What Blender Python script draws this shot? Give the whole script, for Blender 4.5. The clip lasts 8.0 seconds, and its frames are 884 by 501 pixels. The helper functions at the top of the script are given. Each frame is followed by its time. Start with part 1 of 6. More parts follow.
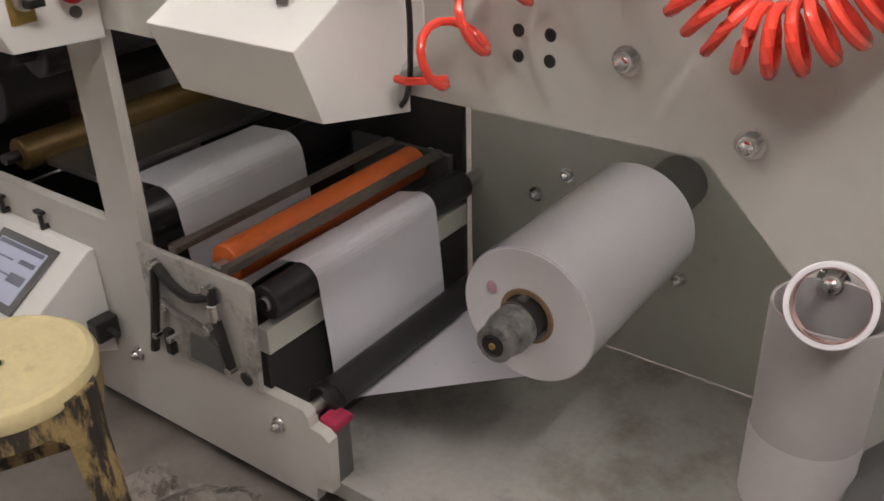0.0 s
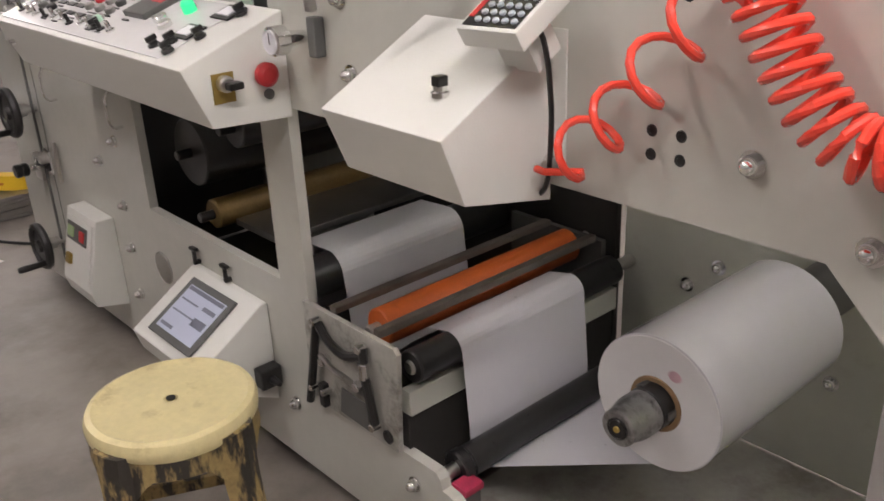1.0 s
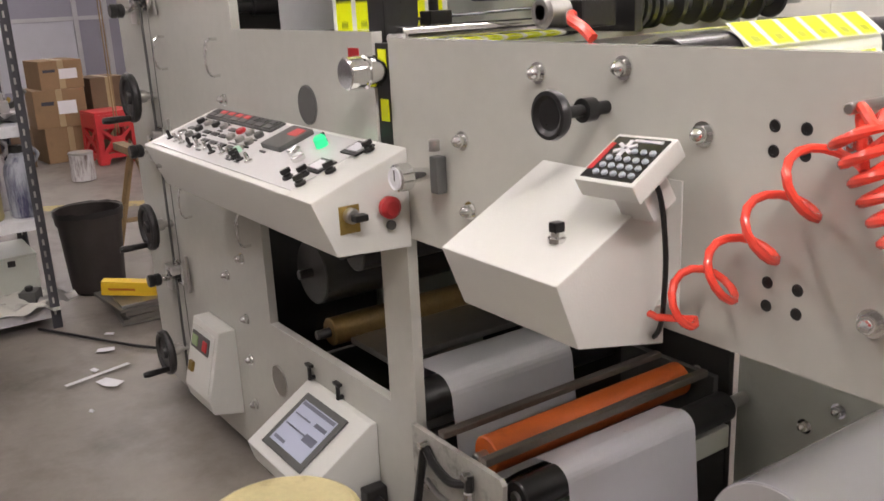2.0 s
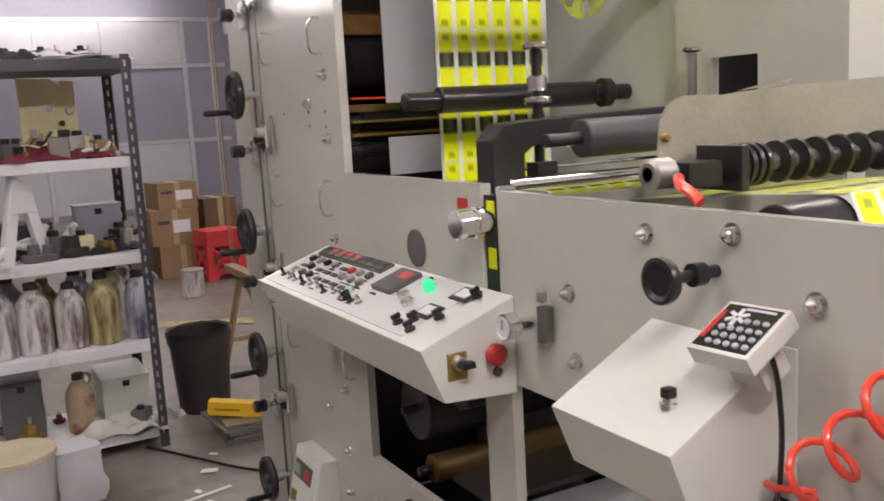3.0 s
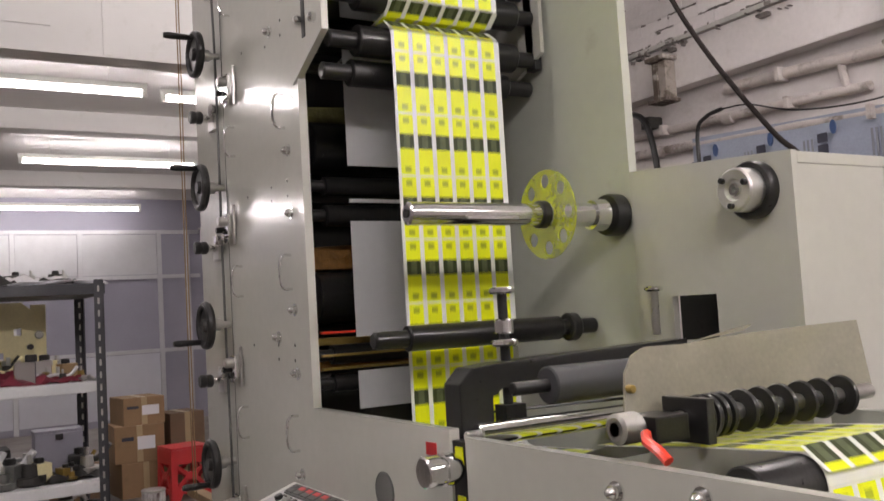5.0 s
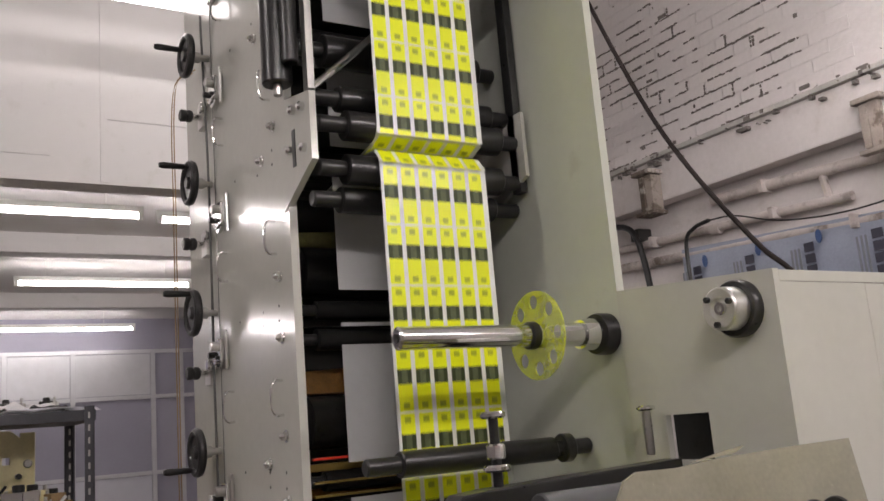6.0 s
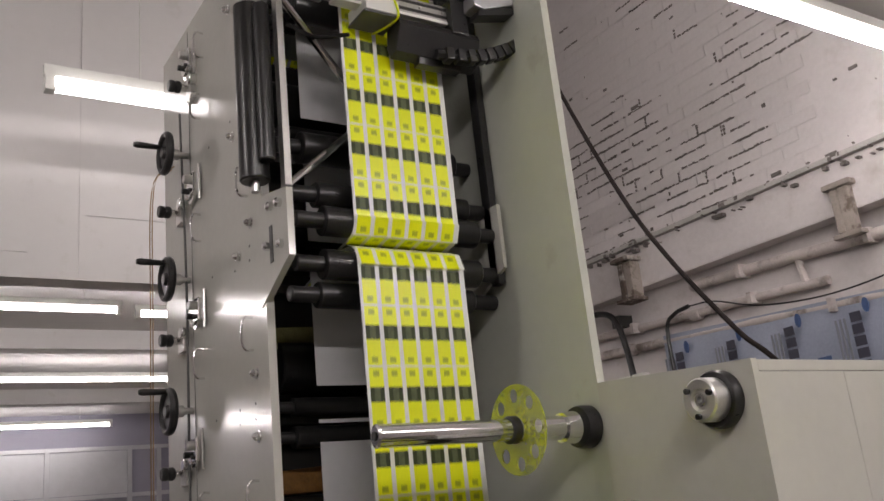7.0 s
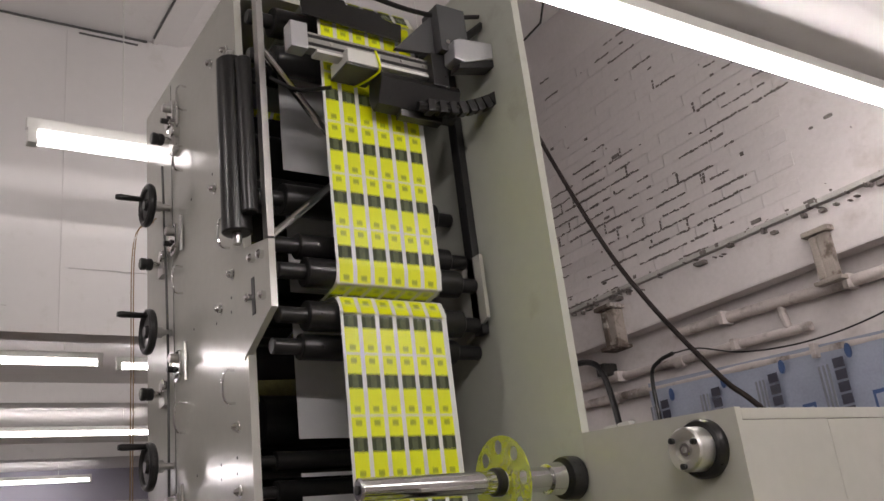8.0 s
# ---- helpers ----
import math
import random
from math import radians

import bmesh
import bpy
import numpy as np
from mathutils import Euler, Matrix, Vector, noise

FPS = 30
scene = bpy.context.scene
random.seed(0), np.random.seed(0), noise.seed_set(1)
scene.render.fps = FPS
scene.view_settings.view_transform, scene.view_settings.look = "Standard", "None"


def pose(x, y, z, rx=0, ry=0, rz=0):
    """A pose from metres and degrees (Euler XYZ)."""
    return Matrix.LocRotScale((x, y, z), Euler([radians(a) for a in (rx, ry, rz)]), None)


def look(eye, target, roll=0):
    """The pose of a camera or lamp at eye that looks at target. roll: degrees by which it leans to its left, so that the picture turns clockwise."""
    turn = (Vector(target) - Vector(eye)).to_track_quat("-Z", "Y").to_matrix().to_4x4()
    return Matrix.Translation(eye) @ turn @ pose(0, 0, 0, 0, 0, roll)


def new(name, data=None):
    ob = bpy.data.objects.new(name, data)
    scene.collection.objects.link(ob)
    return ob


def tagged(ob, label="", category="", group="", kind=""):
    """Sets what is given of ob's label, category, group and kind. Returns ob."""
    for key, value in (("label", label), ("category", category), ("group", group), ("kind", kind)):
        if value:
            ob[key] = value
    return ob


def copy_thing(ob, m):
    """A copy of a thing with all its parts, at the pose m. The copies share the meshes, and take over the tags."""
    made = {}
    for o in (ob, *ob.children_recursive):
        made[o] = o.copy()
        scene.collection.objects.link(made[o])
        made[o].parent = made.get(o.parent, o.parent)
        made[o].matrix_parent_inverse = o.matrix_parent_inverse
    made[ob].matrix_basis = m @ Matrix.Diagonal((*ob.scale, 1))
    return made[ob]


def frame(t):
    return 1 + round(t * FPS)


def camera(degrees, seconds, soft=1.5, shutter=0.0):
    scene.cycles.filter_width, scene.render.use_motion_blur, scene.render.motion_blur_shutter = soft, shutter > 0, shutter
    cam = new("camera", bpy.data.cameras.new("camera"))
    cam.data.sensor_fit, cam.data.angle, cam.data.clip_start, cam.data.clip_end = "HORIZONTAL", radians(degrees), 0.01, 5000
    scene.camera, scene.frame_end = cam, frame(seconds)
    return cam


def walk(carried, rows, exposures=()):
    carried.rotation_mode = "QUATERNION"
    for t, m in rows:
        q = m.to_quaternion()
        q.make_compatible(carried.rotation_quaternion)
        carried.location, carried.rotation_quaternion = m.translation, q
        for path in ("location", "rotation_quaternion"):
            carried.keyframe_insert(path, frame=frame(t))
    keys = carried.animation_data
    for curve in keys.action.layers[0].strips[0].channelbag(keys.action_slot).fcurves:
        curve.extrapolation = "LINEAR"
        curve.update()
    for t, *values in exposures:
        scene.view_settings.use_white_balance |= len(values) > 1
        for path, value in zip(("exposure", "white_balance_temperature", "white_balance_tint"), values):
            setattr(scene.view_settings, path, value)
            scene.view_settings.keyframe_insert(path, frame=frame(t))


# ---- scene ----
cam = camera(52.5, 8.0, shutter=0.2)
PATH = [
    (0, (-0.091, -0.814, 1.204), (-1.139, 0.593, 0.243), -1.6),
    (0.5, (-0.032, -0.821, 1.226), (-1.271, 0.476, 0.342), -2.0),
    (1, (-0.008, -0.829, 1.239), (-1.39, 0.377, 0.441), -2.5),
    (1.5, (0.001, -0.846, 1.256), (-1.513, 0.266, 0.569), -2.8),
    (1.7, (0.003, -0.849, 1.267), (-1.548, 0.242, 0.634), -2.8),
    (2.8, (0.012, -0.877, 1.349), (-1.671, 0.142, 0.991), -3.15),
    (3, (0.013, -0.883, 1.361), (-1.722, 0.063, 1.054), -3.2),
    (3.2, (0.014, -0.888, 1.370), (-1.751, 0.014, 1.103), -3.1),
    (3.5, (0.015, -0.891, 1.381), (-1.75, 0.029, 1.187), -2.9),
    (3.7, (0.015, -0.889, 1.390), (-1.737, 0.064, 1.247), -2.75),
    (4, (0.016, -0.883, 1.402), (-1.719, 0.108, 1.316), -2.5),
    (4.5, (0.02, -0.875, 1.416), (-1.702, 0.142, 1.42), -2.7),
    (5, (0.024, -0.873, 1.438), (-1.686, 0.156, 1.578), -3.4),
    (5.2, (0.028, -0.873, 1.446), (-1.673, 0.158, 1.652), -3.7),
    (6.3, (0.059, -0.871, 1.467), (-1.589, 0.175, 1.905), -5.05),
    (6.5, (0.06, -0.87, 1.47), (-1.57, 0.186, 1.948), -5.3),
    (7, (0.06, -0.861, 1.478), (-1.539, 0.197, 2.046), -6.0),
    (7.5, (0.059, -0.855, 1.484), (-1.506, 0.224, 2.105), -6.3),
    (8, (0.065, -0.859, 1.482), (-1.481, 0.22, 2.148), -6.9),
]
walk(cam, [(t, look(eye, target, roll)) for t, eye, target, roll in PATH],
     exposures=[(t, stops, 6620, 13) for t, stops in ((0, 0.68), (1.0, 0.8), (1.7, 0.85), (3.0, 0.7), (3.6, 0.5), (4.5, 0.26), (5.2, 0.33), (6.5, -0.02), (8.0, -0.22))])

# ---------- world and lamps ----------
G = 0.67            # gap between the press's front and back plates
world = bpy.data.worlds.new("world")
scene.world = world
world.use_nodes = True
world.node_tree.nodes["Background"].inputs[0].default_value = (0.55, 0.58, 0.65, 1)
world.node_tree.nodes["Background"].inputs[1].default_value = 0.05
scene.view_settings.exposure = 0.0

# x, y from, y to, height, watts
# the tubes at x -1.9, 0.9 and 1.6 are unseen, added for light
TUBES = [(-1.85, 0.95, 3.2, 3.3, 56), (-3.45, -0.32, 1.95, 3.3, 11), (-7.1, -0.9, 0.75, 3.3, 20), (-7.2, 0.95, 2.6, 3.3, 25),
         (-10.2, 0.2, 2.0, 3.3, 30), (-14.0, -0.6, 2.2, 3.3, 30), (-1.9, -3.0, -1.3, 3.3, 58), (0.9, -1.9, -0.1, 3.3, 98),
         (1.6, 0.7, 2.6, 3.3, 110), (-6.9, -2.6, -1.25, 3.3, 25), (-13.9, -4.9, -3.75, 3.3, 34)]


# ---------- materials ----------
def mat(name, colour, rough=0.5, metal=0.0, vary=0.08, scale=6.0, bump=0.0, bump_scale=120.0, spec=0.5, coat=0.0, dirt=None, dirt_at=(0.6, 0.75), dirt_scale=4.0, runs=1.0):
    m = bpy.data.materials.new(name)
    m.use_nodes = True
    n, l = m.node_tree.nodes, m.node_tree.links
    b = n["Principled BSDF"]
    b.inputs["Metallic"].default_value = metal
    b.inputs["Roughness"].default_value = rough
    b.inputs["Specular IOR Level"].default_value = spec
    b.inputs["Coat Weight"].default_value = coat
    b.inputs["Coat Roughness"].default_value = 0.15
    tc = n.new("ShaderNodeTexCoord")
    big = n.new("ShaderNodeTexNoise")
    big.inputs["Scale"].default_value = scale
    big.inputs["Detail"].default_value = 6
    l.new(tc.outputs["Object"], big.inputs["Vector"])
    fine = n.new("ShaderNodeTexNoise")
    fine.inputs["Scale"].default_value = scale * 14
    fine.inputs["Detail"].default_value = 3
    l.new(tc.outputs["Object"], fine.inputs["Vector"])
    mixn = n.new("ShaderNodeMix")
    mixn.data_type = "FLOAT"
    mixn.inputs["Factor"].default_value = 0.35
    l.new(big.outputs["Fac"], mixn.inputs["A"])
    l.new(fine.outputs["Fac"], mixn.inputs["B"])
    ramp = n.new("ShaderNodeValToRGB")
    lo = [max(0, c * (1 - vary)) for c in colour]
    hi = [min(1, c * (1 + vary)) for c in colour]
    ramp.color_ramp.elements[0].position, ramp.color_ramp.elements[0].color = 0.3, (*lo, 1)
    ramp.color_ramp.elements[1].position, ramp.color_ramp.elements[1].color = 0.7, (*hi, 1)
    l.new(mixn.outputs["Result"], ramp.inputs["Fac"])
    out = ramp.outputs["Color"]
    if dirt:
        dn = n.new("ShaderNodeTexNoise")
        dn.inputs["Scale"].default_value = dirt_scale
        dn.inputs["Detail"].default_value = 8
        dn.inputs["Roughness"].default_value = 0.65
        mp = n.new("ShaderNodeMapping")
        mp.inputs["Scale"].default_value = (1, 1, runs)
        l.new(tc.outputs["Object"], mp.inputs["Vector"])
        l.new(mp.outputs["Vector"], dn.inputs["Vector"])
        dr = n.new("ShaderNodeValToRGB")
        dr.color_ramp.elements[0].position, dr.color_ramp.elements[1].position = dirt_at
        l.new(dn.outputs["Fac"], dr.inputs["Fac"])
        mx = n.new("ShaderNodeMix")
        mx.data_type = "RGBA"
        l.new(dr.outputs["Color"], mx.inputs["Factor"])
        l.new(out, mx.inputs["A"])
        mx.inputs["B"].default_value = (*dirt, 1)
        out = mx.outputs["Result"]
    l.new(out, b.inputs["Base Color"])
    rr = n.new("ShaderNodeMapRange")
    rr.inputs["To Min"].default_value = max(0.02, rough * 0.8)
    rr.inputs["To Max"].default_value = min(1, rough * 1.2)
    l.new(fine.outputs["Fac"], rr.inputs["Value"])
    l.new(rr.outputs["Result"], b.inputs["Roughness"])
    if bump:
        bn = n.new("ShaderNodeTexNoise")
        bn.inputs["Scale"].default_value = bump_scale
        bn.inputs["Detail"].default_value = 4
        l.new(tc.outputs["Object"], bn.inputs["Vector"])
        bp = n.new("ShaderNodeBump")
        bp.inputs["Strength"].default_value = bump
        bp.inputs["Distance"].default_value = 0.01
        l.new(bn.outputs["Fac"], bp.inputs["Height"])
        l.new(bp.outputs["Normal"], b.inputs["Normal"])
    return m


def glow(name, colour, strength):
    m = bpy.data.materials.new(name)
    m.use_nodes = True
    b = m.node_tree.nodes["Principled BSDF"]
    b.inputs["Base Color"].default_value = (*colour, 1)
    b.inputs["Emission Color"].default_value = (*colour, 1)
    b.inputs["Emission Strength"].default_value = strength
    return m


def clear(name, colour, rough, alpha):
    """Thin plastic: part glossy tinted sheet, part see-through."""
    m = mat(name, colour, rough, vary=0.15, scale=8, bump=0.15, bump_scale=15)
    m.node_tree.nodes["Principled BSDF"].inputs["Alpha"].default_value = alpha
    return m


PAINT = mat("machine paint", (0.56, 0.555, 0.505), 0.13, vary=0.05, scale=2.5, bump=0.035, bump_scale=22, dirt=(0.4, 0.39, 0.33), dirt_at=(0.62, 0.9), dirt_scale=3)
PAINT_BACK = mat("back plate paint", (0.53, 0.545, 0.48), 0.38, vary=0.05, scale=2, bump=0.03, dirt=(0.33, 0.31, 0.26), dirt_at=(0.6, 0.85))
BOXPAINT = mat("white box paint", (0.74, 0.74, 0.7), 0.4, vary=0.03, scale=3, bump=0.05, bump_scale=260, dirt=(0.5, 0.48, 0.42), dirt_at=(0.68, 0.9))
STEEL = mat("steel", (0.55, 0.54, 0.52), 0.3, 1.0, vary=0.12, scale=9)
CHROME = mat("chrome", (0.78, 0.78, 0.77), 0.1, 1.0, vary=0.04, scale=12)
DULL = mat("dull aluminium", (0.42, 0.41, 0.39), 0.45, 1.0, vary=0.12, scale=8, bump=0.05)
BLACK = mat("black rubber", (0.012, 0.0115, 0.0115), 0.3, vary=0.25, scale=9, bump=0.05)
IRON = mat("black anodised steel", (0.02, 0.0195, 0.0195), 0.3, vary=0.25, scale=7, spec=0.45)
GREYROLL = mat("grey coated steel", (0.11, 0.11, 0.105), 0.5, vary=0.15, scale=7)
WORNBAR = mat("worn brown steel", (0.2, 0.175, 0.15), 0.5, 0.6, vary=0.25, scale=9)
# for dark parts, and as painted shade on sheets and pan inside the press
DARK = mat("interior shade and dark parts", (0.03, 0.028, 0.026), 0.7, vary=0.3, scale=5, dirt=(0.07, 0.05, 0.03))
ORANGE = mat("orange rubber", (0.62, 0.13, 0.025), 0.45, vary=0.12, scale=8, dirt=(0.3, 0.06, 0.02), dirt_at=(0.6, 0.85), dirt_scale=9)
BRASS = mat("brass roller", (0.36, 0.25, 0.07), 0.4, 0.6, vary=0.2, scale=9)
PAPER = mat("white paper", (0.76, 0.75, 0.79), 0.3, vary=0.02, scale=3)
PAPER_END = mat("wound paper edge", (0.74, 0.73, 0.74), 0.7, vary=0.03, scale=5, bump=0.1, bump_scale=300)
LINER = mat("grey liner web", (0.6, 0.6, 0.61), 0.35, vary=0.04, scale=3)
FILM = mat("white label film", (0.82, 0.83, 0.8), 0.3, vary=0.02, scale=3)
YELLOW = mat("yellow print", (0.86, 0.92, 0.006), 0.3, vary=0.03, scale=9)
LIME = mat("lime print", (0.44, 0.52, 0.02), 0.3, vary=0.06, scale=20)
OLIVE = mat("olive print", (0.032, 0.045, 0.006), 0.6, vary=0.5, scale=40)
OLIVE_PALE = mat("thin olive print", (0.085, 0.105, 0.04), 0.5, vary=0.4, scale=60)
CARD = mat("cardboard", (0.27, 0.17, 0.09), 0.85, vary=0.12, scale=5, bump=0.05, dirt=(0.2, 0.13, 0.07))
RED = mat("red plastic", (0.55, 0.03, 0.035), 0.4, vary=0.12, scale=8)
HOSE = mat("orange red hose", (0.9, 0.075, 0.045), 0.22, vary=0.06, scale=15, coat=0.4)
GREEN = glow("green lamp", (0.02, 0.55, 0.22), 0.7)
REDLED = glow("red digits", (0.45, 0.05, 0.05), 0.3)
SCREEN = glow("screen", (0.34, 0.36, 0.45), 0.2)
SCREENBAR = mat("screen dark", (0.16, 0.17, 0.22), 0.3)
STOOLTOP = mat("stool cream plastic", (0.68, 0.59, 0.32), 0.45, vary=0.14, scale=6, bump=0.12, bump_scale=40, dirt=(0.3, 0.22, 0.1), dirt_at=(0.56, 0.74), dirt_scale=7)
STOOLLEG = mat("stool leg ink-stained", (0.33, 0.24, 0.1), 0.6, vary=0.4, scale=9, bump=0.1, dirt=(0.03, 0.025, 0.02), dirt_at=(0.46, 0.54), dirt_scale=24, runs=0.3)
CONCRETE = mat("concrete floor", (0.25, 0.222, 0.195), 0.45, vary=0.24, scale=1.1, bump=0.12, bump_scale=30, dirt=(0.075, 0.062, 0.05), dirt_at=(0.46, 0.8), dirt_scale=2.6)
WALLWHITE = mat("white limewash", (0.63, 0.59, 0.585), 0.8, vary=0.09, scale=2.4, bump=0.5, bump_scale=14, dirt=(0.36, 0.31, 0.28), dirt_at=(0.55, 0.85), dirt_scale=2.6)
LIMEPIPE = mat("limewashed pipe", (0.52, 0.47, 0.45), 0.8, vary=0.16, scale=7, bump=0.5, bump_scale=25, dirt=(0.16, 0.13, 0.11), dirt_at=(0.54, 0.7), dirt_scale=6)
MORTAR = mat("dark open joint", (0.16, 0.14, 0.13), 0.9, vary=0.3, scale=9)
CEIL = mat("ceiling board", (0.7, 0.68, 0.67), 0.75, vary=0.03, scale=1.5, dirt=(0.6, 0.58, 0.55))
PARTITION = mat("lilac partition panel", (0.34, 0.33, 0.4), 0.6, vary=0.05, scale=2)
ALU = mat("aluminium frame", (0.6, 0.6, 0.62), 0.4, 0.7, vary=0.06)
SHELFSTEEL = mat("slotted steel", (0.07, 0.07, 0.08), 0.5, 0.3, vary=0.2, scale=10)
SHELFBOARD = mat("white shelf board", (0.7, 0.7, 0.72), 0.6, vary=0.08, scale=6, bump=0.15, bump_scale=20, dirt=(0.4, 0.38, 0.38))
BIN = mat("dark bin", (0.035, 0.028, 0.026), 0.5, vary=0.3, scale=8, dirt=(0.1, 0.06, 0.04), dirt_at=(0.62, 0.8))
YELLOWBOX = mat("yellow card", (0.75, 0.48, 0.02), 0.5, vary=0.08, scale=8)
PLEXI = clear("clouded acrylic", (0.36, 0.335, 0.26), 0.25, 0.68)
ACRYL = clear("yellow acrylic disc", (0.66, 0.74, 0.03), 0.15, 0.45)
POLY = mat("blue print plastic", (0.3, 0.33, 0.42), 0.35, vary=0.15, scale=5, bump=0.3, bump_scale=8)
INK = mat("black print", (0.03, 0.03, 0.05), 0.5)
BLUEINK = mat("blue print", (0.035, 0.075, 0.19), 0.5)
MAGENTA = mat("red mark", (0.42, 0.03, 0.08), 0.6, vary=0.3, scale=40)
WOOD = mat("worn wood", (0.3, 0.2, 0.1), 0.7, vary=0.25, scale=9)
JUG = mat("milky jug plastic", (0.6, 0.58, 0.58), 0.4, vary=0.12, scale=5, dirt=(0.12, 0.075, 0.07), dirt_at=(0.48, 0.66), dirt_scale=26, runs=0.15)
JUG_Y = mat("ink-run yellow jug", (0.48, 0.41, 0.2), 0.45, vary=0.15, scale=5, dirt=(0.11, 0.07, 0.03), dirt_at=(0.46, 0.66), dirt_scale=26, runs=0.15)
JUG_B = mat("ink-run blue jug", (0.45, 0.47, 0.52), 0.45, vary=0.1, scale=5, dirt=(0.06, 0.06, 0.12), dirt_at=(0.48, 0.66), dirt_scale=22, runs=0.18)


# ---------- mesh helpers ----------
def obj(name, bm, material, parent=None, label="", smooth=False):
    me = bpy.data.meshes.new(name)
    bmesh.ops.recalc_face_normals(bm, faces=bm.faces)
    if smooth:
        for f in bm.faces:
            f.smooth = len(f.verts) == 4
        for e in bm.edges:
            if len(e.link_faces) == 2 and e.calc_face_angle(0) > 0.6:
                e.smooth = False
    bm.to_mesh(me)
    bm.free()
    for mm in (material if isinstance(material, (list, tuple)) else [material]):
        me.materials.append(mm)
    ob = new(name, me)
    if parent:
        ob.parent = parent
    if label:
        ob["label"] = label
    return ob


def part(name, bm, material, parent, label="", smooth=False):
    return obj(name, bm, material, parent, label, smooth)


def thing(name, x=0, y=0, z=0, rx=0, ry=0, rz=0):
    ob = new(name)
    ob.empty_display_size = 0.05
    ob.matrix_basis = pose(x, y, z, rx, ry, rz)
    return ob


def box(x0, x1, y0, y1, z0, z1, bevel=0.0, bm=None):
    bm2 = bmesh.new()
    bmesh.ops.create_cube(bm2, size=1)
    bmesh.ops.scale(bm2, vec=(x1 - x0, y1 - y0, z1 - z0), verts=bm2.verts)
    bmesh.ops.translate(bm2, vec=((x0 + x1) / 2, (y0 + y1) / 2, (z0 + z1) / 2), verts=bm2.verts)
    if bevel:
        bmesh.ops.bevel(bm2, geom=bm2.edges[:], offset=bevel, segments=2, affect="EDGES", profile=0.7)
    return join(bm, bm2)


def join(bm, bm2):
    if bm is None:
        return bm2
    me = bpy.data.meshes.new("tmp")
    bm2.to_mesh(me)
    bm2.free()
    bm.from_mesh(me)
    bpy.data.meshes.remove(me)
    return bm


AXES = {"x": Matrix.Rotation(radians(90), 4, "Y"), "y": Matrix.Rotation(radians(-90), 4, "X"), "z": Matrix.Identity(4)}


def lathe(rings, axis="z", at=(0, 0, 0), seg=24, bm=None, closed=True):
    """A turned body: rings of (distance along the axis, radius)."""
    bm2 = bmesh.new()
    loops = []
    for h, r in rings:
        loops.append([bm2.verts.new((r * math.cos(2 * math.pi * i / seg), r * math.sin(2 * math.pi * i / seg), h)) for i in range(seg)])
    for a, b in zip(loops, loops[1:]):
        for i in range(seg):
            bm2.faces.new((a[i], a[(i + 1) % seg], b[(i + 1) % seg], b[i]))
    if closed:
        bm2.faces.new(loops[0][::-1])
        bm2.faces.new(loops[-1])
    bmesh.ops.transform(bm2, matrix=Matrix.Translation(at) @ AXES[axis], verts=bm2.verts)
    return join(bm, bm2)


def cyl(axis, at, length, r, seg=24, chamfer=None, bm=None):
    c = min(r * 0.2, 0.004) if chamfer is None else chamfer
    return lathe([(0, r - c), (c, r), (length - c, r), (length, r - c)], axis, at, seg, bm)


def tube(axis, at, length, ro, ri, seg=28, bm=None):
    c = 0.001
    return lathe([(0, ri), (0, ro - c), (c, ro), (length - c, ro), (length, ro - c), (length, ri), (0, ri)], axis, at, seg, bm, closed=False)


def plate(outlines, y0, y1, bevel=0.0):
    """A flat plate in the XZ plane from y0 to y1; the first outline is its edge, the others are openings."""
    bm = bmesh.new()
    for pts in outlines:
        vs = [bm.verts.new((x, y0, z)) for x, z in pts]
        for i in range(len(vs)):
            bm.edges.new((vs[i], vs[(i + 1) % len(vs)]))
    bmesh.ops.triangle_fill(bm, use_beauty=True, use_dissolve=False, edges=bm.edges[:])
    got = bmesh.ops.extrude_face_region(bm, geom=bm.faces[:])
    bmesh.ops.translate(bm, vec=(0, y1 - y0, 0), verts=[v for v in got["geom"] if isinstance(v, bmesh.types.BMVert)])
    bmesh.ops.recalc_face_normals(bm, faces=bm.faces)
    return bm


def prism(profile, x0, x1, bevel=0.0, bm=None):
    """A profile in (y, z) drawn along x."""
    bm2 = bmesh.new()
    vs = [bm2.verts.new((x0, y, z)) for y, z in profile]
    f = bm2.faces.new(vs)
    got = bmesh.ops.extrude_face_region(bm2, geom=[f])
    bmesh.ops.translate(bm2, vec=(x1 - x0, 0, 0), verts=[v for v in got["geom"] if isinstance(v, bmesh.types.BMVert)])
    bmesh.ops.recalc_face_normals(bm2, faces=bm2.faces)
    if bevel:
        bmesh.ops.bevel(bm2, geom=bm2.edges[:], offset=bevel, segments=2, affect="EDGES", profile=0.7)
    return join(bm, bm2)


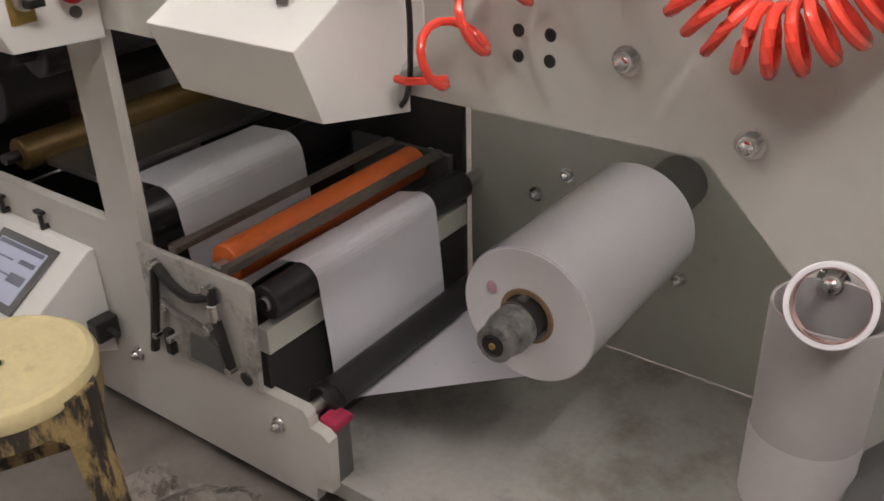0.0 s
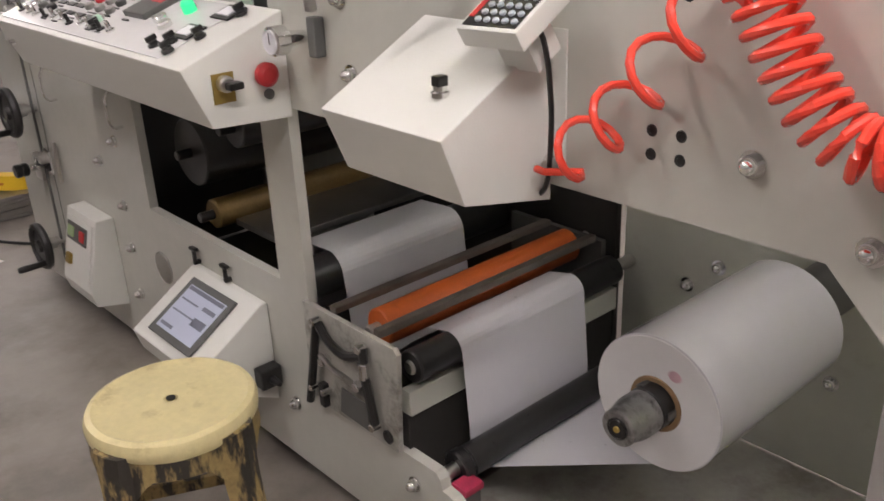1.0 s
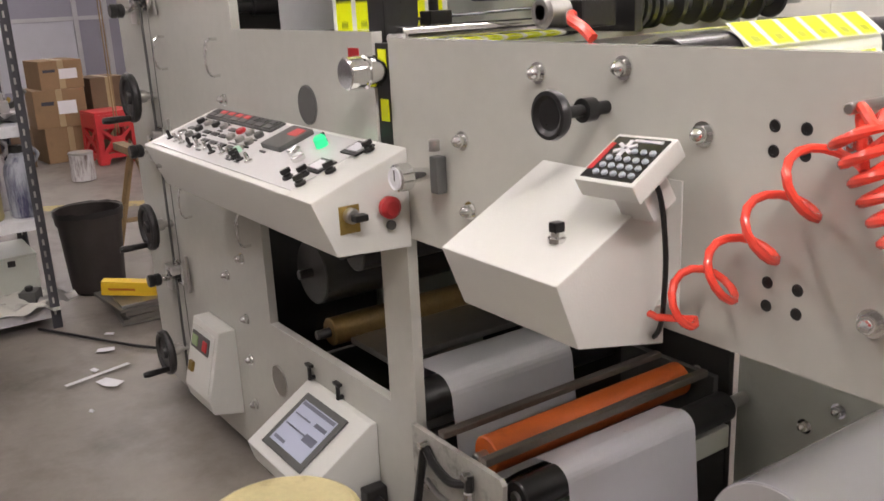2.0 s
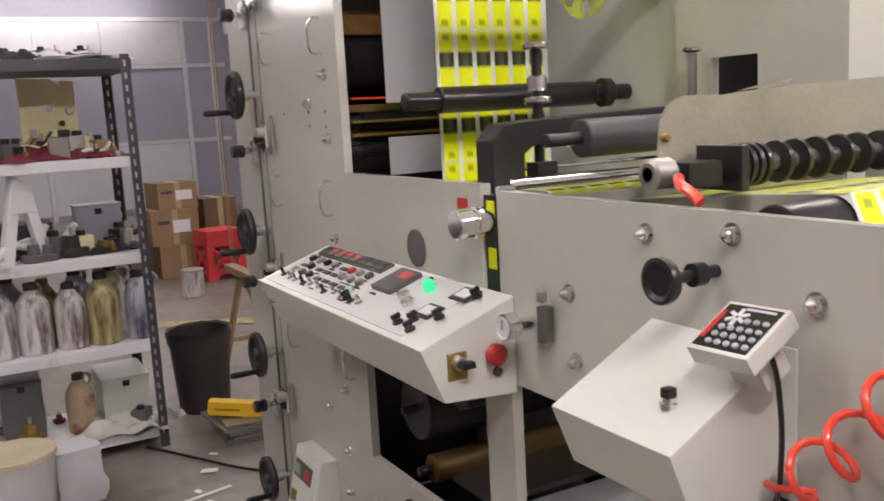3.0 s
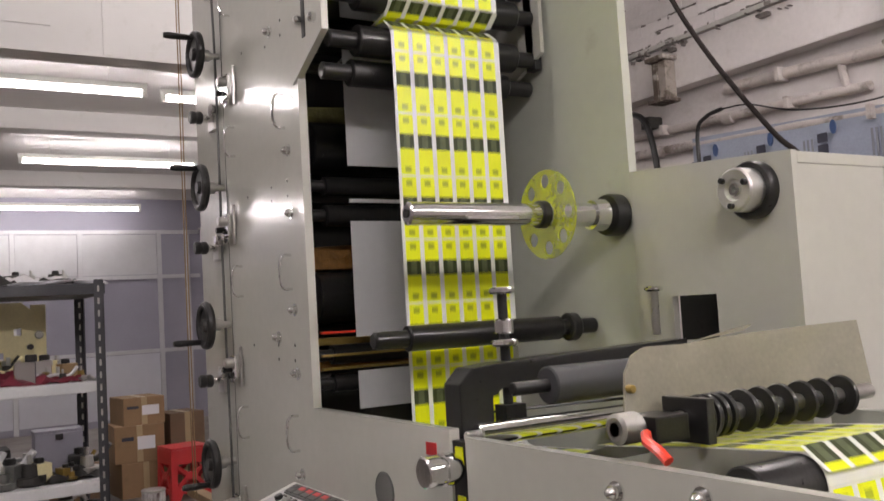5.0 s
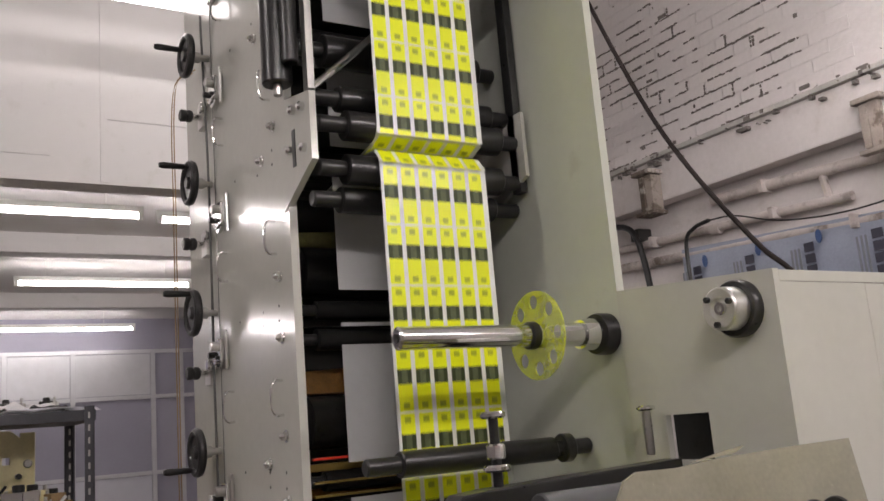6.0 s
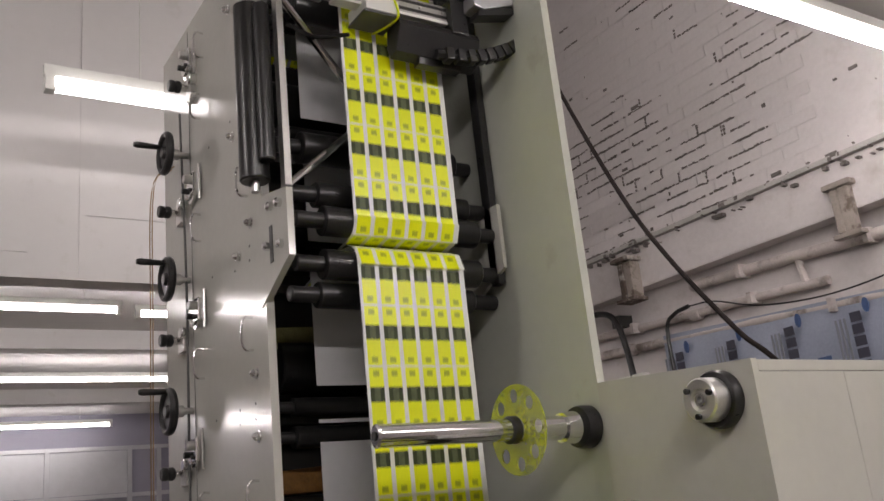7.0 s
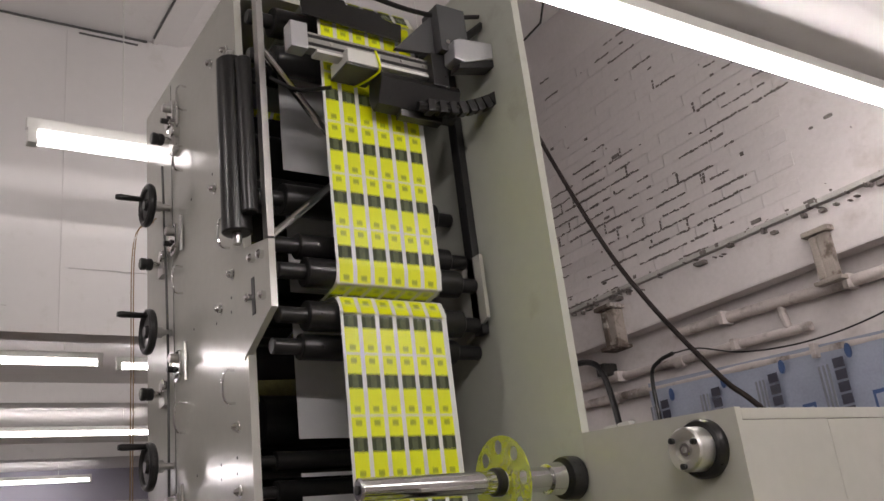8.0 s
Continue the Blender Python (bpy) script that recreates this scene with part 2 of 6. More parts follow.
def rod(pts, r, seg=10, bm=None):
    """A round bar bent through the points."""
    bm2 = bmesh.new()
    pts = [Vector(p) for p in pts]
    loops = []
    up = Vector((0.31, 0.17, 0.94)).normalized()
    for i, p in enumerate(pts):
        d = (pts[min(i + 1, len(pts) - 1)] - pts[max(i - 1, 0)]).normalized()
        a = d.cross(up)
        if a.length < 0.05:
            a = d.cross(Vector((1, 0, 0)))
        a.normalize()
        b = d.cross(a)
        loops.append([bm2.verts.new(p + r * (math.cos(2 * math.pi * k / seg) * a + math.sin(2 * math.pi * k / seg) * b)) for k in range(seg)])
    for a, b in zip(loops, loops[1:]):
        for k in range(seg):
            bm2.faces.new((a[k], a[(k + 1) % seg], b[(k + 1) % seg], b[k]))
    bm2.faces.new(loops[0][::-1])
    bm2.faces.new(loops[-1])
    return join(bm, bm2)


def smooth_path(pts, n=8):
    """Catmull-Rom through the points."""
    p = [Vector(q) for q in pts]
    p = [2 * p[0] - p[1]] + p + [2 * p[-1] - p[-2]]
    out = []
    for i in range(1, len(p) - 2):
        for k in range(n):
            u = k / n
            out.append(0.5 * (2 * p[i] + (p[i + 1] - p[i - 1]) * u + (2 * p[i - 1] - 5 * p[i] + 4 * p[i + 1] - p[i + 2]) * u * u + (3 * p[i] - p[i - 1] - 3 * p[i + 1] + p[i + 2]) * u ** 3))
    out.append(p[-2])
    return out


# ---------- the hall ----------
def hall():
    bm = bmesh.new()
    bmesh.ops.create_grid(bm, x_segments=60, y_segments=40, size=1)
    bmesh.ops.scale(bm, vec=(12, 6, 1), verts=bm.verts)
    bmesh.ops.translate(bm, vec=(-6, -1.5, 0), verts=bm.verts)
    for v in bm.verts:
        v.co.z = 0.004 * noise.noise(v.co * 0.9) - 0.004
    tagged(obj("floor", bm, CONCRETE), "stained grey concrete workshop floor", "floor", kind="structure")
    bm = prism([(-7.5, 4.37), (0.5, 4.37), (3.6, 5.44), (3.6, 5.6), (-7.5, 5.6)], -5.1, -1.862)
    for y in (-2.9, -1.7, -0.5):
        box(-4.19, -1.96, y - 0.012, y + 0.012, 4.36, 4.375, bm=bm)
    box(-4.19, -1.9, 0.36, 0.385, 4.352, 4.372, bm=bm)
    tagged(obj("ceiling", bm, CEIL), "white ceiling boards with seams", "ceiling", kind="structure")
    bm = box(-4.194, -4.186, -2.2, 0.33, 4.352, 4.362)
    box(-4.194, -4.187, -0.02, 0.28, 4.322, 4.33, bm=bm)
    box(-4.15, -1.9, 0.352, 0.36, 4.358, 4.37, bm=bm)
    tagged(obj("ceiling_joint", bm, GREYROLL), "dark open joint under the ceiling boards", "joint", kind="structure")
    bm = box(-15, -5.16, -7.5, 3.41, 3.55, 3.7)
    box(-5.159, -4.36, -7.5, 2.24, 3.55, 3.7, bm=bm)
    for x in (-5.6, -9.0, -12.4):
        box(x - 0.12, x + 0.12, -7.4, 3.35, 3.36, 3.56, bm=bm)
    tagged(obj("ceiling_low", bm, CEIL), "low white ceiling with cross beams", "ceiling", kind="structure")
    tagged(obj("ceiling_soffit", box(-1.86, 6, -7.5, 4.5, 3.42, 5.6), CEIL), "low white ceiling soffit", "ceiling", kind="structure")
    bm = box(-4.35, -4.2, -7.5, 2.4, 2.7, 4.9)
    box(-5.0, -4.351, 2.25, 2.4, 2.7, 5.2, bm=bm)
    box(-5.15, -5.001, 2.25, 3.42, 2.7, 5.5, bm=bm)
    for y in (-1.15, -0.06, 1.05):
        box(-4.2, -4.194, y - 0.018, y + 0.018, 2.71, 4.36, bm=bm)
    box(-4.2, -4.193, -0.06, 1.05, 3.02, 3.05, bm=bm)
    box(-4.2, -4.193, -7, -0.3, 2.82, 2.845, bm=bm)
    tagged(obj("trim", bm, CEIL), "white boarded bulkhead with seams", "bulkhead", kind="structure")
    tagged(obj("wall_east", box(5.8, 6, -7.5, 3.6, -0.05, 5.5), WALLWHITE), "plain white painted wall", "wall", kind="structure")
    tagged(obj("wall_south", box(-15, 6, -7.5, -7.3, -0.05, 5.5), WALLWHITE), "plain white painted wall", "wall", kind="structure")
    tagged(obj("wall_north", box(-15, 6, 3.42, 3.65, -0.05, 5.5), WALLWHITE), "whitewashed old brick wall with open joints", "wall", kind="structure")
    tagged(obj("wall_west", box(-15, -14.7, -7.5, 3.6, -0.05, 3.56), PARTITION), "lilac grey partition wall with metal frame", "wall", kind="structure")


hall()


def ceiling_lamp(x, y0, y1, z, watts):
    t = thing("ceiling_lamp", x, (y0 + y1) / 2, z)
    tagged(t, "lit white fluorescent tube lamp hung under the ceiling", "ceiling lamp", "fluorescent tubes")
    h = (y1 - y0) / 2
    r = {-3.45: 0.034, -1.85: 0.016}.get(x, 0.022)      # a tube widened to stand for its glare beside the tower, a thin one by the brick wall
    glass = glow("tube glass", (1.0, 0.95, 0.94), watts / (math.pi * 2 * math.pi * r * 2 * h))
    part("tube", cyl("y", (0, -h, 0), 2 * h, r, 12), glass, t, "glowing white tube")
    part("housing", box(-0.014 if x < -1.95 else -0.004, 0.014 if x < -1.95 else 0.06, -h - 0.04, h + 0.04, 0.03, 0.08, 0.004), BOXPAINT, t)
    for s in (-1, 1):
        part("holder", box(-0.025, 0.025, s * (h + 0.015) - 0.02, s * (h + 0.015) + 0.02, -0.036, 0.03, 0.004), BOXPAINT, t)
        part("rod", cyl("z", (0, s * h * 0.7, 0.08), (4.6 if -4.2 < x < -1.95 else 3.56) - z - 0.08, 0.003, 6), BOXPAINT, t)


for row in TUBES:
    ceiling_lamp(*row)


# ---------- the label press ----------
press = thing("label_press", -1.5, 0, 0)
tagged(press, "tall grey-green painted steel label printing press with open rollers", "printing press")
PX = Matrix.Translation((1.5, 0, 0))


def pp(name, bm, material, label="", smooth=False, parent=None):
    bmesh.ops.transform(bm, matrix=PX, verts=bm.verts)
    return part(name, bm, material, parent or press, label, smooth)


FRONT = [(-3.02, 0.03), (-0.99, 0.05), (-0.985, 0.085), (-0.95, 0.09), (-0.945, 0.205), (-0.958, 0.215), (-0.985, 0.219), (-0.99, 0.238), (-1.0, 0.25), (-1.36, 0.25), (-1.36, 0.85), (-1.44, 0.85), (-1.44, 1.22), (-2.095, 1.22), (-2.095, 3.22), (-3.02, 3.22)]
WINDOW = [(-2.045, 0.48), (-1.458, 0.48), (-1.458, 0.88), (-2.045, 0.88)]
pp("front_plate", plate([FRONT, WINDOW], 0, 0.022), PAINT, "grey-green painted steel front plate with a window")
PANEL = [(-1.385, 0.85), (-0.37, 0.85), (-0.18, 0.66), (-0.18, 0.05), (1.3, 0.05), (1.3, 1.21), (-1.385, 1.21)]
pp("front_panel", plate([PANEL], 0, 0.022), PAINT, "grey-green painted steel front panel")
BACK_TOWER = [(-3.02, 0.03), (-1.62, 0.03), (-1.62, 3.22), (-3.02, 3.22)]
pp("back_plate", plate([BACK_TOWER], G, G + 0.025), PAINT_BACK)
BACK_LOW = [(-1.11, 0.09), (1.3, 0.09), (1.3, 1.21), (-1.11, 1.21)]
pp("back_plate", plate([BACK_LOW], G, G + 0.025), PAINT_BACK)
# cabinet behind the slitter, with a square hole in its face
CAB = [(-1.615, 1.0), (-1.145, 1.0), (-1.145, 1.727), (-1.615, 1.758)]
HOLE = [(-1.5, 1.345), (-1.367, 1.345), (-1.367, 1.446), (-1.5, 1.446)]
pp("cabinet_face", plate([CAB, HOLE], G - 0.006, G + 0.012), PAINT)
pp("cabinet_body", box(-1.615, -1.147, G + 0.302, G + 0.72, 0.6, 1.7, 0.004), PAINT)
# black block paints the shade seen through the square hole
pp("cabinet_shade_block", box(-1.6, -1.17, G + 0.12, G + 0.3, 1.02, 1.69), BLACK)
pp("cabinet_side", box(-1.165, -1.147, G + 0.0125, G + 0.3, 1.0, 1.7), PAINT)
pp("cabinet_top", box(-1.615, -1.145, G + 0.0125, G + 0.72, 1.7005, 1.725, 0.003), PAINT)
# near-black box paints shade into the tower and hides the incoming web
pp("tower_shade_core", box(-3.0, -2.62, 0.06, G - 0.02, 0.1, 3.1), DARK)
pp("tower_top", box(-3.02, -2.1, 0.022, G, 3.2, 3.22), PAINT)
pp("tower_end", box(-3.02, -3.0, 0.022, G, 0.1, 3.2), PAINT)
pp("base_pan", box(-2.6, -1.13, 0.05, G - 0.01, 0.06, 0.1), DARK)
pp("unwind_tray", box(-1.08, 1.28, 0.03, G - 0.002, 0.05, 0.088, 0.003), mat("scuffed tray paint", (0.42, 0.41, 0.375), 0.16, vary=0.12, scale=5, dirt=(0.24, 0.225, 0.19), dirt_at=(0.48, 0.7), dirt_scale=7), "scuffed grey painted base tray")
# near-black sheet painting the shade of the open space between the back plates
pp("rear_shade_sheet", box(-2.0, -1.12, G - 0.02, G - 0.004, 0.1, 1.0), DARK)
# slot with its dark slide between the two front plates
pp("slide_bar", box(-1.438, -1.387, 0.004, 0.03, 0.86, 1.2, 0.002), IRON, "dark steel slide bar")
pp("scale_label", box(-1.425, -1.4, 0.0015, 0.0045, 1.06, 1.1), YELLOW, "small yellow scale sticker")
pp("scale_label", box(-1.425, -1.4, 0.0015, 0.0045, 1.15, 1.19), YELLOW, "small yellow scale sticker")
pp("warning_label", box(-1.53, -1.49, -0.0015, 0.0005, 1.165, 1.19), RED, "small red sticker")
pp("round_plate", cyl("y", (-1.72, -0.003, 1.067), 0.004, 0.042, 28), GREYROLL, "round grey cover plate")
pp("round_plate", cyl("y", (-2.02, -0.004, 0.328), 0.005, 0.043, 28), STEEL, "round steel cover plate")


def bolt_mesh():
    bm = lathe([(0, 0.016), (0.003, 0.016), (0.003, 0.0115)], "y", seg=14)
    lathe([(0.003, 0.0115), (0.011, 0.0115), (0.0115, 0.01), (0.0165, 0.0085), (0.0205, 0.0045), (0.0215, 0.001)], "y", seg=12, bm=bm)
    bmesh.ops.transform(bm, matrix=Matrix.Rotation(radians(180), 4, "Z"), verts=bm.verts)
    return bm


BOLT = obj("cap_bolt", bolt_mesh(), CHROME, press, smooth=True)
BOLTS = [(-2.18, 1.89), (-2.18, 1.725), (-2.185, 1.47), (-2.185, 1.305), (-2.185, 1.045), (-2.31, 1.4), (-2.18, 2.31), (-2.28, 2.24), (-2.18, 2.56), (-2.2, 2.75),
         (-2.19, 0.625), (-2.31, 0.55), (-2.2, 0.45), (-2.2, 0.33), (-2.2, 0.195), (-1.445, 0.193), (-1.06, 0.193),
         (-0.685, 1.11), (-0.327, 0.876), (-0.46, 0.936), (-0.98, 1.168), (-0.815, 1.182), (-1.155, 0.935), (-0.73, 0.885), (-0.49, 1.12), (-0.229, 0.757),
         (-1.17, 1.05), (-2.3, 2.62), (-2.17, 3.02), (-2.3, 3.05)]
for i, (x, z) in enumerate(BOLTS):
    b = BOLT if i == 0 else BOLT.copy()
    if i:
        scene.collection.objects.link(b)
    b.matrix_basis = pose(x + 1.5, 0, z)
for x, z in ((-0.945, 0.402), (-0.875, 0.462), (-0.62, 0.3)):
    b = BOLT.copy()
    scene.collection.objects.link(b)
    b.matrix_basis = pose(x + 1.5, G, z)

# screw holes
HOLE_MESH = None
for cx, cz in ((-0.568, 0.935), (-0.57, 1.115)):
    for dx in (-0.0195, 0.0195):
        for dz in (-0.014, 0.014):
            if HOLE_MESH is None:
                HOLE_MESH = obj("screw_hole", tube("y", (0, -0.001, 0), 0.003, 0.0075, 0.004, 14), IRON, press)
                lathe_in = part("screw_recess", cyl("y", (0, -0.0005, 0), 0.002, 0.0045, 12, 0.0), BLACK, HOLE_MESH)
                HOLE_MESH.matrix_basis = pose(cx + dx + 1.5, 0, cz + dz)
            else:
                copy_thing(HOLE_MESH, pose(cx + dx + 1.5, 0, cz + dz))


# U-shaped pull handles
def pull():
    pts = smooth_path([(0, 0, -0.045), (0, -0.02, -0.044), (0, -0.03, -0.03), (0, -0.032, 0), (0, -0.03, 0.03), (0, -0.02, 0.044), (0, 0, 0.045)], 4)
    return rod(pts, 0.004, 8)


PULL = obj("pull_handle", pull(), CHROME, press, "chrome pull handle", smooth=True)
PULLS = [(-2.2, 2.0), (-2.62, 2.0), (-2.2, 1.57), (-2.6, 1.57), (-2.2, 1.15), (-2.6, 1.15), (-2.2, 2.44), (-2.62, 2.44), (-2.12, 0.72), (-2.55, 0.72), (-2.6, 2.86), (-2.55, 3.06)]
for i, (x, z) in enumerate(PULLS):
    b = PULL if i == 0 else PULL.copy()
    if i:
        scene.collection.objects.link(b)
    b.matrix_basis = pose(x + 1.5, 0, z)


# handwheels
def handwheel():
    w = obj("handwheel", lathe([(0, 0.011), (-0.03, 0.011), (-0.031, 0.019), (-0.05, 0.019), (-0.052, 0.016)], "y", seg=18), STEEL, press, "black handwheel on a steel spindle", True)
    rim = bmesh.new()
    seg, ring = 28, 8
    loops = [[rim.verts.new(((0.064 + 0.0115 * math.cos(b)) * math.cos(a), -0.075 + 0.013 * math.sin(b), (0.064 + 0.0115 * math.cos(b)) * math.sin(a)))
              for b in [2 * math.pi * j / ring for j in range(ring)]] for a in [2 * math.pi * i / seg for i in range(seg)]]
    for i in range(seg):
        for j in range(ring):
            rim.faces.new((loops[i][j], loops[(i + 1) % seg][j], loops[(i + 1) % seg][(j + 1) % ring], loops[i][(j + 1) % ring]))
    part("rim", rim, IRON, w, "black plastic rim", True)
    web_ = lathe([(-0.05, 0.02), (-0.062, 0.022), (-0.066, 0.058), (-0.076, 0.058), (-0.078, 0.022), (-0.088, 0.018)], "y", seg=22)
    part("hub", web_, IRON, w, smooth=True)
    part("crank_handle", lathe([(-0.08, 0.006), (-0.088, 0.009), (-0.155, 0.011), (-0.168, 0.008)], "y", (0.056, 0, -0.022), 14), BLACK, w, "black crank grip", True)
    return w


WHEEL = handwheel()
for i, (z, turn) in enumerate([(1.875, 255), (1.444, 100), (1.02, 60), (2.3, 235), (2.74, 200), (0.62, 80), (0.2, 20)]):
    m = pose(-2.745 + 1.5, 0, z) @ Matrix.Rotation(radians(turn), 4, "Y")
    if i == 0:
        WHEEL.matrix_basis = m
    else:
        copy_thing(WHEEL, m)


# adjusting knobs with knurled grips and a bearing block
def knob():
    k = obj("adjusting_knob", box(-0.03, 0.03, -0.018, 0, -0.04, 0.04, 0.003), STEEL, press, "steel adjusting knob on its block")
    part("stem", cyl("y", (0, -0.05, 0), 0.035, 0.012, 14), CHROME, k, smooth=True)
    part("grip", lathe([(-0.045, 0.017), (-0.05, 0.021), (-0.062, 0.021), (-0.065, 0.018), (-0.07, 0.021), (-0.082, 0.021), (-0.086, 0.017)], "y", seg=18), IRON, k, smooth=True)
    part("dial", cyl("y", (0.035, -0.03, 0.02), 0.03, 0.02, 18), CHROME, k, smooth=True)
    return k


KNOB = knob()
for i, z in enumerate([1.69, 1.27, 2.11, 2.55, 0.85, 0.43, 2.95]):
    m = pose(-2.8 + 1.5 + (0.14 if i == 6 else 0), 0, z)
    if i == 0:
        KNOB.matrix_basis = m
    else:
        copy_thing(KNOB, m)
pp("cable", rod(smooth_path([(-2.74, -0.014, 0.1), (-2.735, -0.014, 0.9), (-2.745, -0.014, 1.6), (-2.74, -0.014, 2.3), (-2.76, -0.02, 2.9)], 8), 0.004, 8), GREYROLL, "thin dark cable along the plate")
for dx in (0.0, 0.03):
    pp("pull_cord", rod(smooth_path([(-2.8 - dx, -0.03, 2.72), (-2.87 - dx, -0.08, 2.66), (-2.88 - dx, -0.085, 2.2), (-2.89 - dx, -0.085, 1.5), (-2.89 - dx, -0.085, 0.9)], 6), 0.002, 6), WOOD, "brown hanging cord")



# clamp blocks beside the handwheels, plate seams and small tapped holes
def clamp_block():
    k = obj("clamp_block", box(-0.022, 0.022, -0.03, 0, -0.035, 0.035, 0.004), CHROME, press, "bright steel clamp block")
    part("collar", lathe([(-0.03, 0.015), (-0.05, 0.015), (-0.054, 0.012)], "y", (0, 0, 0.012), 16), STEEL, k, smooth=True)
    part("screw", cyl("y", (0.0, -0.038, -0.022), 0.01, 0.006, 10), IRON, k)
    part("dial_disc", lathe([(-0.004, 0.036), (-0.008, 0.04), (-0.016, 0.04), (-0.018, 0.03), (-0.024, 0.028)], "y", (-0.05, 0, -0.01), 22), CHROME, k, "bright steel dial disc", True)
    part("slide_rod", cyl("z", (0.028, -0.012, -0.06), 0.12, 0.005, 10), STEEL, k, smooth=True)
    part("spring_pin", cyl("y", (-0.05, -0.045, -0.01), 0.024, 0.01, 12), IRON, k, smooth=True)
    return k


CLAMP = clamp_block()
for i, (x, z) in enumerate([(-2.6, 2.165), (-2.65, 1.745), (-2.64, 1.315), (-2.62, 2.59), (-2.65, 0.9), (-2.65, 0.48), (-2.64, 3.05)]):
    m = pose(x + 1.5, 0, z)
    if i == 0:
        CLAMP.matrix_basis = m
    else:
        copy_thing(CLAMP, m)
pp("plate_seam", box(-2.717, -2.714, -0.0015, 0.0005, 0.1, 3.2), GREYROLL)
TAP = None
for zc in (1.795, 2.23, 1.36, 2.66):
    for dx, dz in ((-0.22, 0.018), (0.1, 0.018), (-0.02, 0.018), (-0.022, -0.02), (0.097, -0.022)):
        if TAP is None:
            TAP = obj("tapped_hole", cyl("y", (0, -0.001, 0), 0.003, 0.0045, 10), BLACK, press)
            h_ = TAP
        else:
            h_ = TAP.copy()
            scene.collection.objects.link(h_)
        h_.matrix_basis = pose(-2.3 + dx + 1.5, 0, zc + dz)


# ---------- rollers ----------
def roller(x, z, r, material, y0=0.03, y1=G - 0.005, shaft=0.012, label="", axle=STEEL, name="roller"):
    bm = lathe([(0, r - 0.003), (0.003, r), (y1 - y0 - 0.003, r), (y1 - y0, r - 0.003)], "y", (0, y0, 0), 28)
    ro = part(name, bm, material, press, label, True)
    ro.matrix_basis = pose(x + 1.5, 0, z)
    part("axle", cyl("y", (0, 0.024, 0), G - 0.026, shaft, 12), axle, ro, smooth=True)
    return ro


# tower rollers behind the opening
for z, r in ((1.27, 0.024), (1.345, 0.026), (1.72, 0.03), (1.8, 0.026), (2.2, 0.03), (2.6, 0.03), (2.98, 0.03)):
    roller(-2.2, z, r, BLACK, 0.1, 0.6, 0.016, axle=IRON)
for z in (1.5, 1.93, 2.38, 2.76):
    roller(-2.33, z, 0.075, BLACK, 0.11, 0.6, 0.022, axle=IRON)
for z in (1.29, 1.38, 1.77, 2.14, 2.54):
    pp("tie_bar", box(-2.27, -2.24, 0.022, G - 0.002, z - 0.01, z + 0.01, 0.002), BRASS if z == 1.38 else DARK)
for z0, z1 in ((1.2, 1.3), (1.39, 1.7), (1.75, 1.76), (1.85, 2.17), (2.26, 2.58), (2.64, 2.96)):
    pp("liner_web", box(-2.152, -2.15, 0.155, 0.53, z0, z1), LINER, "plain grey web between rollers")
for z, m_ in ((1.405, HOSE), (1.345, BRASS), (1.31, BRASS)):
    pp("doctor_blade", box(-2.17, -2.16, 0.06, 0.5, z - 0.003, z + 0.003), m_, "thin ink-coloured blade edge")
inked = mat("ink-caked tray", (0.22, 0.1, 0.02), 0.7, vary=0.4, scale=14, bump=0.4, bump_scale=40)
olive_tray = mat("olive ink tray", (0.12, 0.11, 0.03), 0.7, vary=0.4, scale=14, bump=0.4, bump_scale=40)
for z, m_ in ((1.58, inked), (1.26, inked), (1.98, olive_tray), (2.4, olive_tray)):
    pp("ink_tray", prism([(0.05, z), (0.6, z), (0.6, z + 0.055), (0.33, z + 0.075), (0.05, z + 0.06)], -2.4, -2.3, 0.006), m_, "ink tray caked with dried ink")
# inner printing drums behind the lower window
roller(-1.9, 0.64, 0.08, BLACK, 0.06, 0.62, label="large black printing roller", axle=IRON)
roller(-1.95, 0.79, 0.05, IRON, 0.06, 0.62, axle=IRON)
roller(-1.83, 0.505, 0.035, mat("inked brass", (0.15, 0.095, 0.03), 0.45, 0.5, vary=0.4, scale=12), 0.06, 0.62, label="ink-darkened brass roller", axle=IRON)
roller(-1.68, 0.74, 0.045, IRON, 0.06, 0.62, axle=IRON)
roller(-1.46, 0.455, 0.045, BLACK, 0.03, 0.62, axle=IRON)
pp("web_table", prism([(0.1, 0.475), (0.58, 0.475), (0.58, 0.49), (0.1, 0.49)], -1.8, -1.62, 0.002), DULL, "flat metal web table")

# unwind side unit with orange roller
SIDE = [(-1.362, 0.252), (-1.088, 0.252), (-1.076, 0.46), (-1.085, 0.47), (-1.362, 0.468)]
pp("side_plate", plate([SIDE], -0.012, -0.001), mat("worn chipped paint", (0.42, 0.41, 0.37), 0.35, vary=0.15, scale=6, bump=0.06, bump_scale=40, dirt=(0.12, 0.11, 0.09), dirt_at=(0.52, 0.68), dirt_scale=9), "worn side plate of the infeed unit")
pp("side_plate", plate([[(-1.39, 0.1), (-1.12, 0.1), (-1.12, 0.47), (-1.39, 0.47)]], 0.6, 0.615), GREYROLL)
# spring latch: two straps, a sagging bar, a link and its screws
pp("latch_strap", rod([(-1.302, -0.024, 0.445), (-1.318, -0.028, 0.36), (-1.35, -0.026, 0.255)], 0.009, 8), IRON, "black latch strap", True)
pp("latch_strap", rod([(-1.158, -0.024, 0.45), (-1.15, -0.03, 0.4), (-1.134, -0.026, 0.3)], 0.009, 8), IRON, "black latch strap", True)
